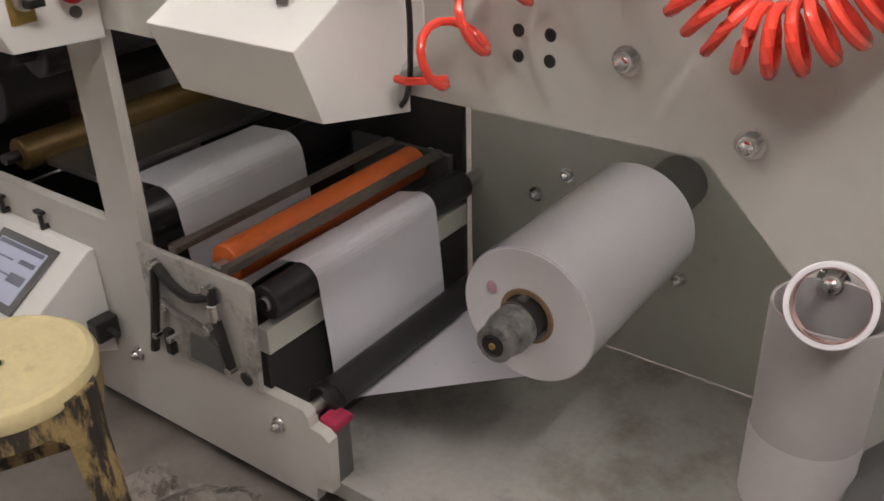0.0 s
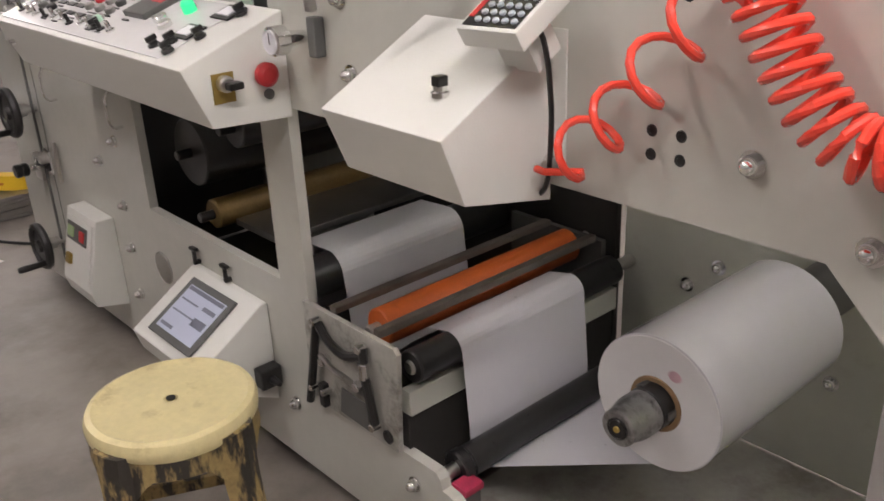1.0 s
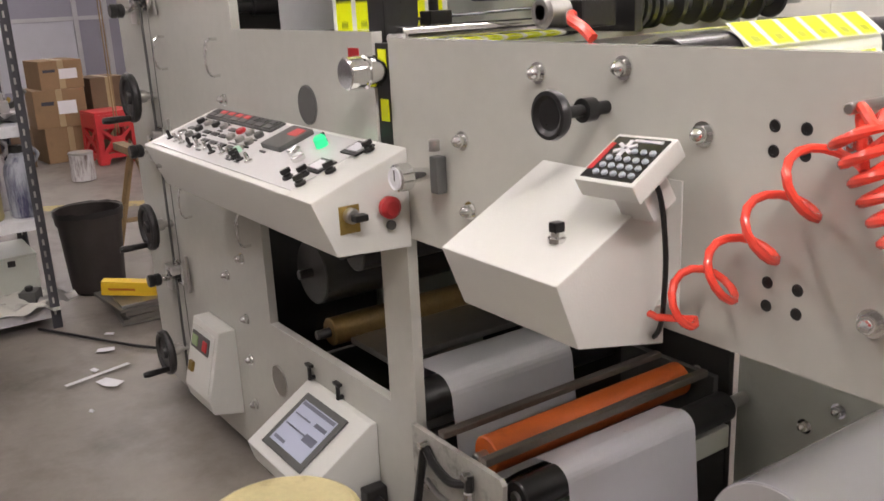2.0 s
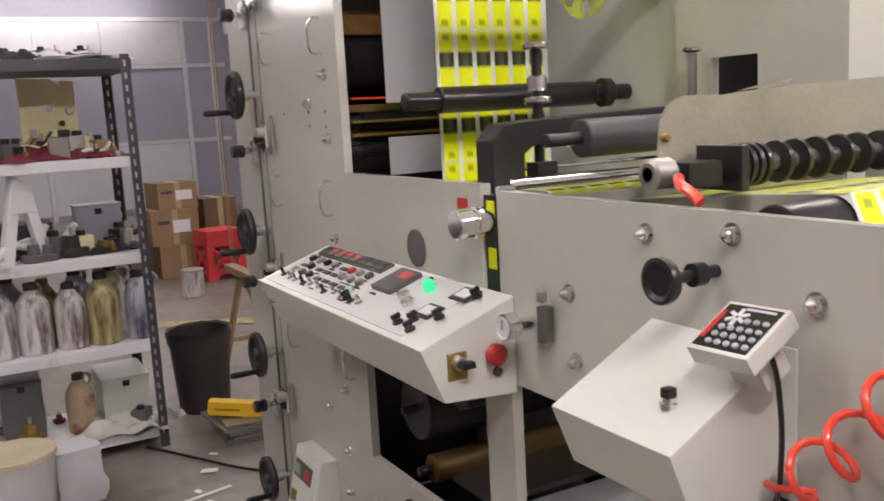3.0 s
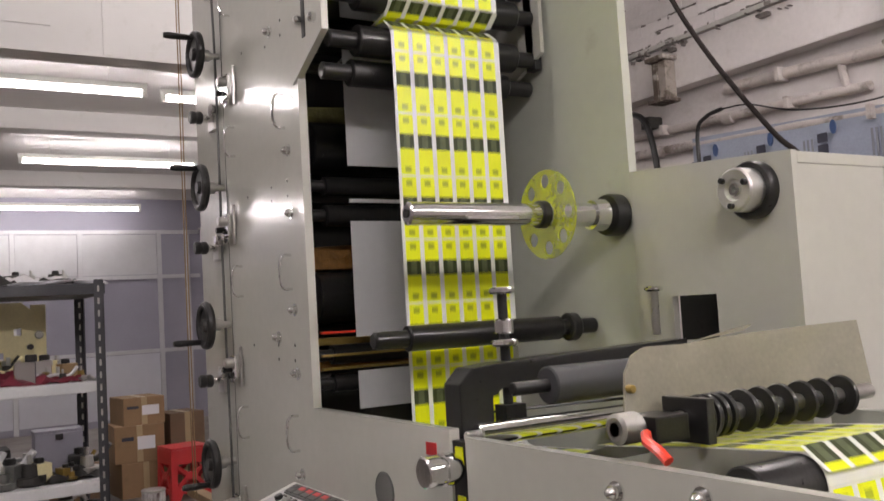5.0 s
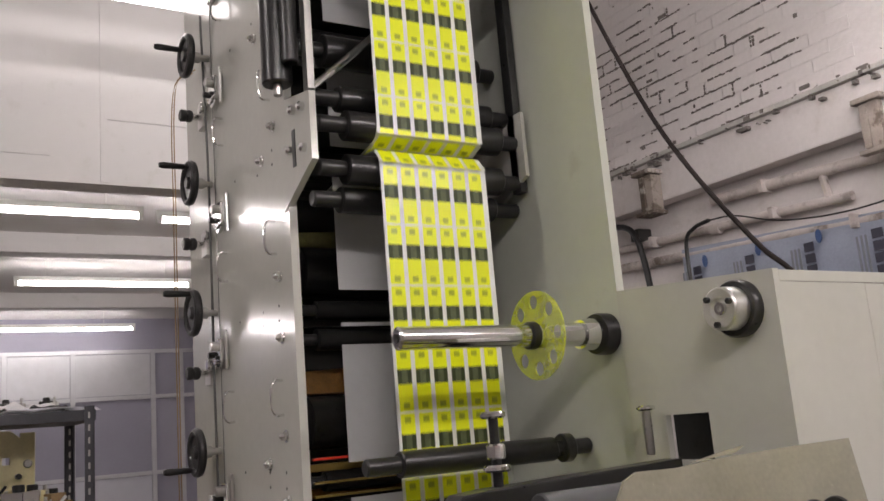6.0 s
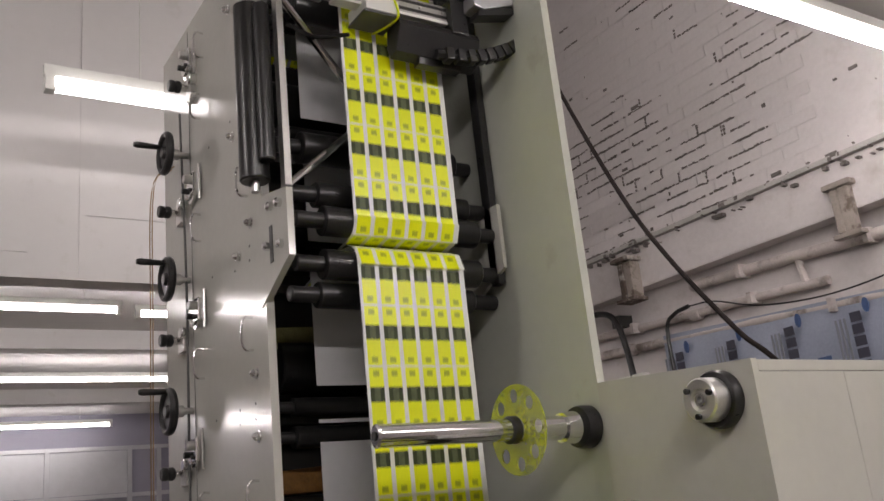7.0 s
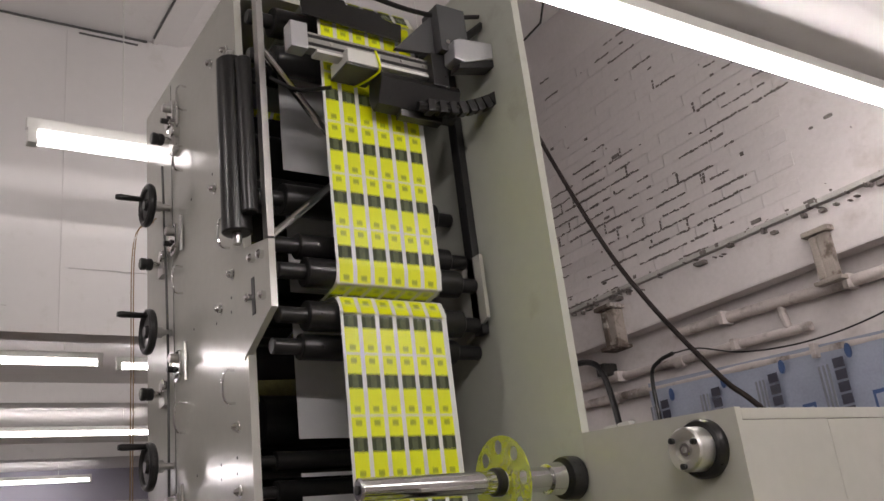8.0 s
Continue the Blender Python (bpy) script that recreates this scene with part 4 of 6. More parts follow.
for z, r, h in ((1.47, 0.026, 0.014), (1.39, 0.02, 0.03), (1.365, 0.028, 0.014)):
    pp("screw_knob", cyl("z", (-1.47, 0.16, z), h, r, 22), CHROME, smooth=True)
pp("screw_block", box(-1.49, -1.45, 0.14, 0.19, 1.19, 1.25, 0.003), BLACK)
roller(-1.26, 1.3, 0.034, mat("dark grey rubber", (0.045, 0.045, 0.05), 0.5, vary=0.15, scale=7), 0.1, 0.62, 0.012, label="thick grey roller", axle=IRON)
roller(-1.42, 1.205, 0.022, CHROME, 0.05, 0.62, 0.01, label="bright steel guide roller")
pp("guide_wire", rod([(-1.5, 0.12, 1.235), (-1.2, 0.6, 1.26)], 0.003, 6), IRON)
pp("slide_knob", lathe([(-0.075, 0.026), (-0.072, 0.029), (-0.045, 0.03), (-0.042, 0.026), (-0.036, 0.026), (-0.034, 0.03), (-0.015, 0.03), (0, 0.022)], "y", (-1.415, 0, 1.152), 26), CHROME, "knurled chrome knob", True)
# black hand knob on a stem
pp("hand_knob", lathe([(-0.101, 0.02), (-0.105, 0.026), (-0.104, 0.031), (-0.097, 0.0325), (-0.09, 0.03), (-0.082, 0.011), (-0.078, 0.008), (-0.045, 0.008), (-0.045, 0.016), (-0.026, 0.016), (-0.026, 0.009), (0, 0.009)], "y", (-0.845, 0, 1.13), 26), IRON, "black hand knob on a stem", True)
# knife shaft
pp("knife_shaft", cyl("y", (-1.01, 0.03, 1.25), 0.62, 0.014, 18), STEEL, smooth=True)
pp("knife_shaft_end", lathe([(0.0, 0.018), (0.004, 0.024), (0.04, 0.024), (0.04, 0.016), (0.06, 0.016)], "y", (-1.01, 0.03, 1.25), 24), DULL, smooth=True)
pp("knife_block", box(-1.045, -0.975, 0.08, 0.15, 1.225, 1.265, 0.004), BLACK)
pp("knife_block", box(-1.05, -0.955, 0.168, 0.185, 1.215, 1.285, 0.003), IRON)
pp("orange_lever", rod(smooth_path([(-0.965, 0.05, 1.245), (-0.943, 0.032, 1.238), (-0.92, 0.03, 1.228), (-0.902, 0.03, 1.215)], 5), 0.0085, 8), HOSE, "orange tube end", True)
ring = None
for k, y in enumerate([0.2, 0.217, 0.234, 0.252, 0.3, 0.345, 0.395, 0.45, 0.5, 0.56]):
    if ring is None:
        ring = obj("slitting_ring", lathe([(0, 0.018), (0.002, 0.034), (0.008, 0.036), (0.011, 0.034), (0.013, 0.018)], "y", seg=26), IRON, press, "dark round slitting ring", True)
        b = ring
    else:
        b = ring.copy()
        scene.collection.objects.link(b)
    b.matrix_basis = pose(-1.01 + 1.5, y, 1.25)
SLX, SLZ = -0.802, 1.176      # the roller over which the slit web leaves
roller(SLX, SLZ, 0.04, BLACK, 0.06, 0.62, 0.012, label="black slitter roller")
# clouded acrylic cover leaning over the knives
pv = bmesh.new()
COVER = [(0.1, 1.262, -1.062), (0.118, 1.325, -1.075), (0.14, 1.352, -1.08), (0.17, 1.364, -1.081), (0.26, 1.362, -1.082), (0.34, 1.368, -1.081), (0.44, 1.372, -1.074), (0.54, 1.376, -1.06), (0.66, 1.38, -1.03)]
strip = [[pv.verts.new(p) for p in ((x, y, z), (x + 0.022, y, 1.245), (x + 0.017, y, 1.245), (x - 0.005, y, z))] for y, z, x in COVER]
for a, b in zip(strip, strip[1:]):
    for k in range(4):
        pv.faces.new((a[k], a[(k + 1) % 4], b[(k + 1) % 4], b[k]))
pv.faces.new(strip[0])
pv.faces.new(strip[-1][::-1])
pp("cover_sheet", pv, PLEXI, "clouded worn acrylic cover sheet", True)
pp("torn_flap", prism([(0.3, 1.367), (0.41, 1.375), (0.435, 1.386), (0.39, 1.381)], -1.09, -1.083), PLEXI, "torn strip of the acrylic")
for y, z, x in ((0.118, 1.3, -1.072), (0.56, 1.36, -1.08)):
    pp("brass_nut", cyl("x", (x, y, z), 0.014, 0.007, 10), BRASS)

# ---------- upper web brackets and inspection head ----------
BRK = [(-2.12, 2.36), (-1.92, 2.32), (-1.92, 2.14), (-2.12, 2.05)]
pp("bracket_plate", plate([BRK], -0.004, 0.014), PAINT, "bolted bracket plate")
pp("bracket_plate", plate([[(-2.1, 2.33), (-1.9, 2.33), (-1.9, 2.14), (-2.1, 2.06)]], G - 0.03, G - 0.018), PAINT)
for x, z in ((-1.96, 2.29), (-1.96, 2.18), (-2.02, 2.3), (-2.05, 2.2)):
    pp("bracket_bolt", lathe([(0, 0.012), (-0.012, 0.012), (-0.018, 0.006)], "y", (x, -0.004, z), 14), CHROME, smooth=True)
pp("bracket_slot", box(-2.04, -2.02, -0.006, -0.003, 2.15, 2.25), IRON)
roller(-1.945, 2.245, 0.04, BLACK, 0.1, 0.58, 0.022, axle=IRON)
roller(-1.955, 2.13, 0.04, BLACK, 0.1, 0.58, 0.022, axle=IRON)
roller(-2.0, 2.06, 0.035, BLACK, 0.1, 0.58, 0.022, axle=IRON)
roller(-1.98, 2.33, 0.035, BLACK, 0.1, 0.58, 0.022, axle=IRON)
roller(-2.26, 2.185, 0.03, IRON, 0.05, 0.62)
for z in (2.5, 2.95, 3.08):
    roller(-2.06, z, 0.045, BLACK, 0.1, 0.6, 0.022, axle=IRON)
pp("guide_rail", box(-1.96, -1.93, 0.0, 0.02, 2.33, 3.1, 0.003), DULL, "upright aluminium rail")
pp("guide_rail", box(-1.97, -1.93, G - 0.03, G - 0.005, 2.1, 3.0, 0.003), IRON)
pp("upright_roller", cyl("z", (-2.01, -0.05, 2.36), 0.52, 0.04, 28), BLACK, "upright black roller", True)
pp("upright_roller", cyl("z", (-1.955, -0.035, 2.4), 0.46, 0.022, 20), BLACK, smooth=True)
pp("roller_pin", cyl("z", (-2.01, -0.05, 2.33), 0.58, 0.012, 12), STEEL)
pp("stay_rod", rod([(-1.95, 0.02, 2.9), (-2.0, 0.26, 2.66)], 0.011, 10), CHROME)
pp("stay_rod", rod([(-1.95, 0.02, 2.34), (-2.0, 0.26, 2.56)], 0.011, 10), CHROME)
rail_ = pp("head_rail", box(-1.85, -1.815, 0.05, 0.52, 2.845, 2.895, 0.003), DULL, "slotted aluminium rail of the inspection head")
for z in (2.857, 2.882):
    pp("rail_groove", box(-1.8155, -1.8125, 0.06, 0.51, z - 0.004, z + 0.004), IRON)
for k in range(6):
    pp("rail_screw", cyl("x", (-1.8145, 0.09 + 0.075 * k, 2.87), 0.005, 0.005, 10), STEEL)
pp("rail_clamp", box(-1.845, -1.8, 0.04, 0.09, 2.83, 2.91, 0.004), ALU)
def prism_y(profile, y0, y1, bevel=0.0):
    """A profile in (x, z) drawn along y."""
    bm = prism([(-x, z) for x, z in profile], y0, y1, bevel)
    bmesh.ops.transform(bm, matrix=Matrix.Rotation(radians(90), 4, "Z"), verts=bm.verts)
    return bm


HOODGREY = mat("dark grey housing", (0.07, 0.07, 0.072), 0.45, vary=0.1, scale=8)
shade_ = plate([[(0.115, 3.0), (0.44, 2.985), (0.445, 3.045), (0.38, 3.05), (0.375, 3.068), (0.26, 3.066), (0.255, 3.08), (0.2, 3.078), (0.19, 3.09), (0.115, 3.085)]], -0.003, 0.003)
bmesh.ops.transform(shade_, matrix=Matrix.Translation((-1.88, 0, 0)) @ Matrix.Rotation(radians(90), 4, "Z"), verts=shade_.verts)
pp("head_shade", shade_, BLACK, "ragged black shade over the web")
pp("head_cover", box(-1.893, -1.786, 0.2, 0.303, 2.81, 2.852, 0.002), BOXPAINT, "pale flat cover under the rail")
# thin dark plate gives the cover's underside its shade by colour
pp("cover_shade_plate", box(-1.89, -1.79, 0.196, 0.306, 2.803, 2.8095, 0.001), HOODGREY)
pp("camera_lead", rod(smooth_path([(-1.784, 0.288, 2.86), (-1.782, 0.296, 2.805), (-1.83, 0.292, 2.8), (-1.888, 0.27, 2.799)], 5), 0.0035, 6), YELLOW, "thin yellow lead")
pp("light_hood", prism_y([(-1.865, 2.812), (-1.8, 2.812), (-1.792, 2.79), (-1.825, 2.722), (-1.86, 2.712), (-1.875, 2.75)], 0.305, 0.575, 0.004), IRON, "black light hood along the web")
pp("hood_lip", prism_y([(-1.86, 2.711), (-1.826, 2.72), (-1.83, 2.7), (-1.86, 2.698)], 0.38, 0.52, 0.002), IRON)
pp("rail_strip", box(-1.85, -1.813, 0.12, 0.49, 2.835, 2.8445, 0.002), BOXPAINT)
pp("drive_motor", box(-1.85, -1.765, 0.505, 0.605, 2.91, 3.068, 0.004), HOODGREY, "dark grey drive motor")
pp("motor_foot", box(-1.83, -1.79, 0.48, 0.535, 2.8, 2.909, 0.004), IRON)
pp("drive_plate", prism([(0.365, 2.9), (0.504, 2.912), (0.504, 3.045)], -1.815, -1.8), HOODGREY)
pp("motor_screw", cyl("x", (-1.768, 0.53, 2.94), 0.006, 0.008, 12), CHROME, smooth=True)
pp("motor_screw", cyl("x", (-1.768, 0.592, 2.945), 0.012, 0.009, 12), CHROME, smooth=True)
pp("drive_box", prism([(0.525, 2.868), (0.53, 2.93), (0.55, 2.94), (0.67, 2.952), (0.67, 2.9), (0.56, 2.862)], -1.795, -1.735, 0.006), ALU, "grey connector box")
pp("box_gasket", prism([(0.54, 2.84), (0.545, 2.86), (0.67, 2.898), (0.7, 2.88)], -1.79, -1.74, 0.004), IRON)
CHAIN = smooth_path([(-1.8, 0.42, 2.722), (-1.79, 0.53, 2.726), (-1.78, 0.62, 2.752), (-1.77, 0.69, 2.79), (-1.765, 0.722, 2.84), (-1.765, 0.73, 2.91), (-1.765, 0.728, 2.965)], 6)
pp("energy_chain", rod(CHAIN, 0.014, 8), BLACK, "black cable chain", True)
for k in range(2, len(CHAIN) - 1, 2):
    d_ = (CHAIN[k + 1] - CHAIN[k - 1]).normalized()
    link_ = box(-0.018, 0.018, -0.012, 0.012, -0.019, 0.019, 0.004)
    bmesh.ops.transform(link_, matrix=Matrix.Translation(CHAIN[k]) @ d_.to_track_quat("Y", "Z").to_matrix().to_4x4(), verts=link_.verts)
    pp("chain_link", link_, IRON)
pp("chain_post", rod([(-1.765, 0.716, 2.955), (-1.77, 0.706, 3.075)], 0.007, 8), CHROME)
pp("chain_post", rod([(-1.765, 0.738, 2.96), (-1.77, 0.728, 3.085)], 0.007, 8), CHROME)
pp("chain_block", box(-1.79, -1.745, 0.7, 0.75, 2.94, 2.972, 0.004), IRON)
pp("chain_arm", rod([(-1.79, 0.6, 3.06), (-1.77, 0.725, 3.085)], 0.007, 8), IRON)
pp("chain_arm", rod([(-1.79, 0.61, 2.985), (-1.77, 0.71, 3.07)], 0.013, 8), IRON)
pp("arm_knuckle", cyl("x", (-1.785, 0.72, 3.085), 0.035, 0.017, 16), IRON, smooth=True)
pp("motor_cable", rod(smooth_path([(-1.79, 0.52, 3.04), (-1.85, 0.42, 3.09), (-1.9, 0.2, 3.16), (-1.95, 0.0, 3.22)], 6), 0.008, 8), BLACK)
pp("signal_cable", rod(smooth_path([(-1.93, 0.03, 2.8), (-1.9, 0.1, 2.76), (-1.84, 0.17, 2.75)], 6), 0.006, 8), BLACK)


# ---------- printed label web ----------
XW, Y0L, Y1L = -1.903, 0.175, 0.5
LABEL_PATH = ([(-2.9, 0.2), (-2.9, 3.0), (-2.82, 3.06), (-2.76, 3.0), (-2.76, 0.25), (-2.72, 0.2), (-2.68, 0.25), (-2.68, 3.02), (-2.6, 3.1), (-2.06, 3.127)]
              + arc(-1.96, 3.06, 0.057, 80, 0, 5) + arc(-1.945, 2.245, 0.042, 0, -90, 6) + [(-2.24, 2.152)] + arc(-2.2603, 2.185, 0.032, -80, -270, 6)
              + [(-2.1, 2.19)] + arc(-1.955, 2.13, 0.052, 90, 0, 6) + [(XW, 1.2)] + arc(-1.86, 1.13, 0.043, 180, 270, 6) + [(-1.45, 1.11), (-1.2, 1.19), (-0.95, 1.21)] + arc(SLX, SLZ, 0.043, 88, -10, 7) + [(SLX + 0.06, 1.08), (-0.6, 1.02)])
REWIND = (0.45, 0.8, 0.2)
LABEL_PATH = LABEL_PATH + [(0.45, 1.001)]
ACC = [0.0]
for a, b in zip(LABEL_PATH, LABEL_PATH[1:]):
    ACC.append(ACC[-1] + math.dist(a, b))


def along(s, lift=0.0):
    """The pose on the label web s metres from its start; past the end the web winds on a roll."""
    if s >= ACC[-1]:
        r = REWIND[2] + lift
        a = (s - ACC[-1]) / r
        return pose(REWIND[0] + r * math.sin(a), 0, REWIND[1] + r * math.cos(a), 0, math.degrees(a), 0)
    i = max(k for k in range(len(ACC) - 1) if ACC[k] <= max(s, 0))
    (xa, za), (xb, zb) = LABEL_PATH[i], LABEL_PATH[i + 1]
    u = (s - ACC[i]) / (ACC[i + 1] - ACC[i])
    ang = math.degrees(math.atan2(-(zb - za), xb - xa))
    return pose(xa + (xb - xa) * u, 0, za + (zb - za) * u, 0, ang, 0)


label_web = thing("label_web", XW, 0, 2.0)
tagged(label_web, "white label web printed with rows of yellow-green labels, running downwards", "label web")
first = next(i for i, p in enumerate(LABEL_PATH) if p == (-2.6, 3.1))
bm = sheet([(x, z) for x, z in LABEL_PATH[first:]], Y0L, Y1L)
bmesh.ops.translate(bm, vec=(-XW, 0, -2.0), verts=bm.verts)
part("film", bm, FILM, label_web)
PITCH = 0.158
SPEED = 0.912
COL = (Y1L - Y0L - 0.012) / 6


def print_piece(k):
    """One third of a printed row of web: a strip of film with ink on six columns. x runs downstream."""
    bm = bmesh.new()
    h = PITCH / 6
    # (from, to, ink of the column's edge, ink of its middle)
    bands = {0: [(-h, 0.0105, 2, 4), (0.0105, h, 0, 0)], 1: [(-h, -0.0242, 3, 3), (-0.0242, -0.015, 0, 0), (-0.015, -0.001, 0, 1), (-0.001, h, 0, 0)],
             2: [(-h, 0.003, 0, 0), (0.003, 0.017, 0, 1), (0.017, 0.0242, 0, 0), (0.0242, h, 3, 3)]}[k]
    ys = [(Y0L, 3)]
    for c in range(6):
        ya = Y0L + 0.008 + c * COL
        ys += [(ya, "edge"), (ya + 0.0115, "mid"), (ya + COL - 0.0235, "edge"), (ya + COL - 0.012, 3)]
    ys.append((Y1L, None))
    xs = [b_[0] for b_ in bands] + [bands[-1][1]]
    grid = [[bm.verts.new((x, y, 0.0012)) for y, _ in ys] for x in xs]
    for i, b_ in enumerate(bands):
        for j in range(len(ys) - 1):
            f = bm.faces.new((grid[i][j], grid[i + 1][j], grid[i + 1][j + 1], grid[i][j + 1]))
            what = ys[j][1]
            f.material_index = what if isinstance(what, int) else b_[2] if what == "edge" else b_[3]
    me = bpy.data.meshes.new("label_strip")
    bm.to_mesh(me)
    bm.free()
    for m_ in (YELLOW, LIME, OLIVE, FILM, OLIVE_PALE):
        me.materials.append(m_)
    return me


ROW_MESH = [print_piece(k) for k in range(3)]
S_END = ACC[-1]
S_VIS0, S_VIS1 = ACC[first], S_END
ROWS = []
corner = next(i for i, p in enumerate(LABEL_PATH) if p == (XW, 1.2))
S_REF = ACC[corner] - (1.852 - 1.2) + 0.008          # a dark band passes here at 4.5 s
PHASE = (S_REF - SPEED * 4.5 - S_VIS1) % PITCH - PITCH
n_rows = int((S_VIS1 - S_VIS0 + SPEED * 8 + 0.5) / PITCH)
for j in range(n_rows):
    for k in range(3):
        ob = new("label_strip", ROW_MESH[k])
        ob.parent = label_web
        s0 = S_VIS1 + PHASE - PITCH * j - PITCH / 3 * k     # place at 0 s; later rows lie upstream
        ROWS.append((ob, s0, 0.0006 * (n_rows - j)))


# ---------- round the press ----------
def coil(name_parent, axis_pts, r, pitch, hose_r, label, seg=8, per=14, start=0.0):
    """A helix of hose round a bent axis."""
    ax = smooth_path(axis_pts, 30)
    lens = [0.0]
    for a, b in zip(ax, ax[1:]):
        lens.append(lens[-1] + (b - a).length)
    n = int(lens[-1] / pitch * per)
    out, i = [], 0
    for k in range(n + 1):
        s = lens[-1] * k / n
        while i < len(ax) - 2 and lens[i + 1] < s:
            i += 1
        u = (s - lens[i]) / (lens[i + 1] - lens[i])
        p = ax[i].lerp(ax[i + 1], u)
        d = (ax[i + 1] - ax[i]).normalized()
        nrm = d.cross(Vector((0, 1, 0))).normalized()
        ph = start + 2 * math.pi * s / pitch
        out.append(p + r * (math.cos(ph) * nrm + math.sin(ph) * Vector((0, 1, 0))))
    return out


hose = thing("coiled_air_hose", -0.45, -0.05, 1.0)
tagged(hose, "bright orange-red coiled plastic air hose hung before the panel", "air hose")
loose = coil(hose, [(-0.68, -0.045, 0.905), (-0.61, -0.05, 0.965), (-0.54, -0.05, 1.05), (-0.48, -0.055, 1.12)], 0.03, 0.073, 0.0035, "", start=2.4)
pts = [Vector((-0.722, -0.045, 0.885)), Vector((-0.705, -0.05, 0.886))] + loose
HX0 = Matrix.Translation((0.45, 0.05, -1.0))
bm = rod(pts, 0.005, 8)
bmesh.ops.transform(bm, matrix=HX0, verts=bm.verts)
part("loose_length", bm, HOSE, hose, smooth=True)
tight = coil(hose, [(-0.462, -0.055, 1.15), (-0.435, -0.055, 1.11), (-0.4, -0.055, 1.055), (-0.37, -0.055, 1.018), (-0.33, -0.055, 0.992), (-0.285, -0.055, 0.997), (-0.245, -0.055, 1.027), (-0.2, -0.055, 1.09), (-0.17, -0.055, 1.2)],
             0.028, 0.0205, 0.0038, "", start=1.0)
bm = rod(tight, 0.0055, 8)
bmesh.ops.transform(bm, matrix=HX0, verts=bm.verts)
part("tight_coil", bm, HOSE, hose, smooth=True)
bm = rod(smooth_path([loose[-1], Vector((-0.475, -0.03, 1.155)), Vector((-0.455, -0.06, 1.165)), Vector((-0.435, -0.07, 1.15)), tight[0]], 6), 0.0055, 8)
bmesh.ops.transform(bm, matrix=HX0, verts=bm.verts)
part("hanger_turn", bm, HOSE, hose, smooth=True)
bm = cyl("y", (-0.47, -0.06, 1.163), 0.06, 0.006, 10)
bmesh.ops.transform(bm, matrix=HX0, verts=bm.verts)
part("hook", bm, STEEL, hose)

# spare core hung on a bolt and a paper sleeve below
core = thing("spare_core", -0.21, -0.1, 0.788, -26, 0, 6)
tagged(core, "white card core ring hung on a bolt of the panel", "core")
part("ring", tube("y", (0, -0.02, 0), 0.04, 0.0375, 0.0325, 44), PAPER_END, core, smooth=True)
part("lining", tube("y", (0, -0.0195, 0), 0.039, 0.0324, 0.0318, 40), mat("speckled core lining", (0.5, 0.36, 0.33), 0.7, vary=0.3, scale=30, dirt=(0.2, 0.06, 0.06), dirt_at=(0.5, 0.6), dirt_scale=50), core, "stained brown lining", True)
sleeve = thing("paper_sleeve", -0.217, -0.056, 0.525)
tagged(sleeve, "dull white paper sleeve hung upright on the panel", "paper tube")
part("sleeve_wall", lathe([(0, 0.045), (0.006, 0.0515), (0.1, 0.053), (0.106, 0.0525), (0.17, 0.053), (0.235, 0.053), (0.235, 0.05), (0.05, 0.048)], "z", seg=36), mat("dull sleeve paper", (0.38, 0.36, 0.35), 0.7, vary=0.06, scale=6), sleeve, smooth=True)
# the lit lower part of the sleeve, put into a paler colour
part("band", lathe([(0.01, 0.0535), (0.1, 0.0538)], "z", seg=36, closed=False), mat("lit sleeve band", (0.5, 0.48, 0.47), 0.6), sleeve, "lower band painted brighter as lit", True)
clip = thing("wire_clip", -0.14, -0.12, 0.6, 0, 35, 0)
tagged(clip, "dark grey folded metal clip on the panel", "clip")
part("leaf", box(-0.012, 0.012, -0.02, 0.11, -0.03, 0.03, 0.003), GREYROLL, clip)
part("stem", rod([(0, 0.0, -0.03), (0.01, 0.02, -0.12)], 0.005, 8), IRON, clip)

# ---------- stool ----------
stool = thing("stool", -1.24, -0.35, 0, 0, 0, 20)
tagged(stool, "cream plastic stool with worn seat and ink-stained legs", "stool")
seat = lathe([(0.425, 0.118), (0.42, 0.128), (0.432, 0.137), (0.447, 0.138), (0.457, 0.133), (0.461, 0.124), (0.4575, 0.116), (0.4585, 0.06), (0.459, 0.012), (0.452, 0.008)], "z", seg=56)
for v in seat.verts:
    v.co.z += 0.0012 * noise.noise(v.co * 25)
part("seat", seat, STOOLTOP, stool, "cream worn seat with a centre hole", True)
part("centre_hole", cyl("z", (0, 0, 0.4588), 0.0015, 0.008, 14, 0), BLACK, stool)
sk = bmesh.new()
N = 64
lo_, hi_, li = [], [], []
for i in range(N):
    a = 2 * math.pi * i / N
    dip = 0.5 - 0.5 * math.cos(4 * a)
    zb = 0.34 + 0.055 * min(1, dip * 1.6)
    hi_.append(sk.verts.new((0.133 * math.cos(a), 0.133 * math.sin(a), 0.432)))
    lo_.append(sk.verts.new((0.136 * math.cos(a), 0.136 * math.sin(a), zb)))
    li.append(sk.verts.new((0.131 * math.cos(a), 0.131 * math.sin(a), zb)))
for i in range(N):
    j = (i + 1) % N
    sk.faces.new((hi_[i], hi_[j], lo_[j], lo_[i]))
    sk.faces.new((lo_[i], lo_[j], li[j], li[i]))
part("apron", sk, STOOLLEG, stool, "stained apron", True)
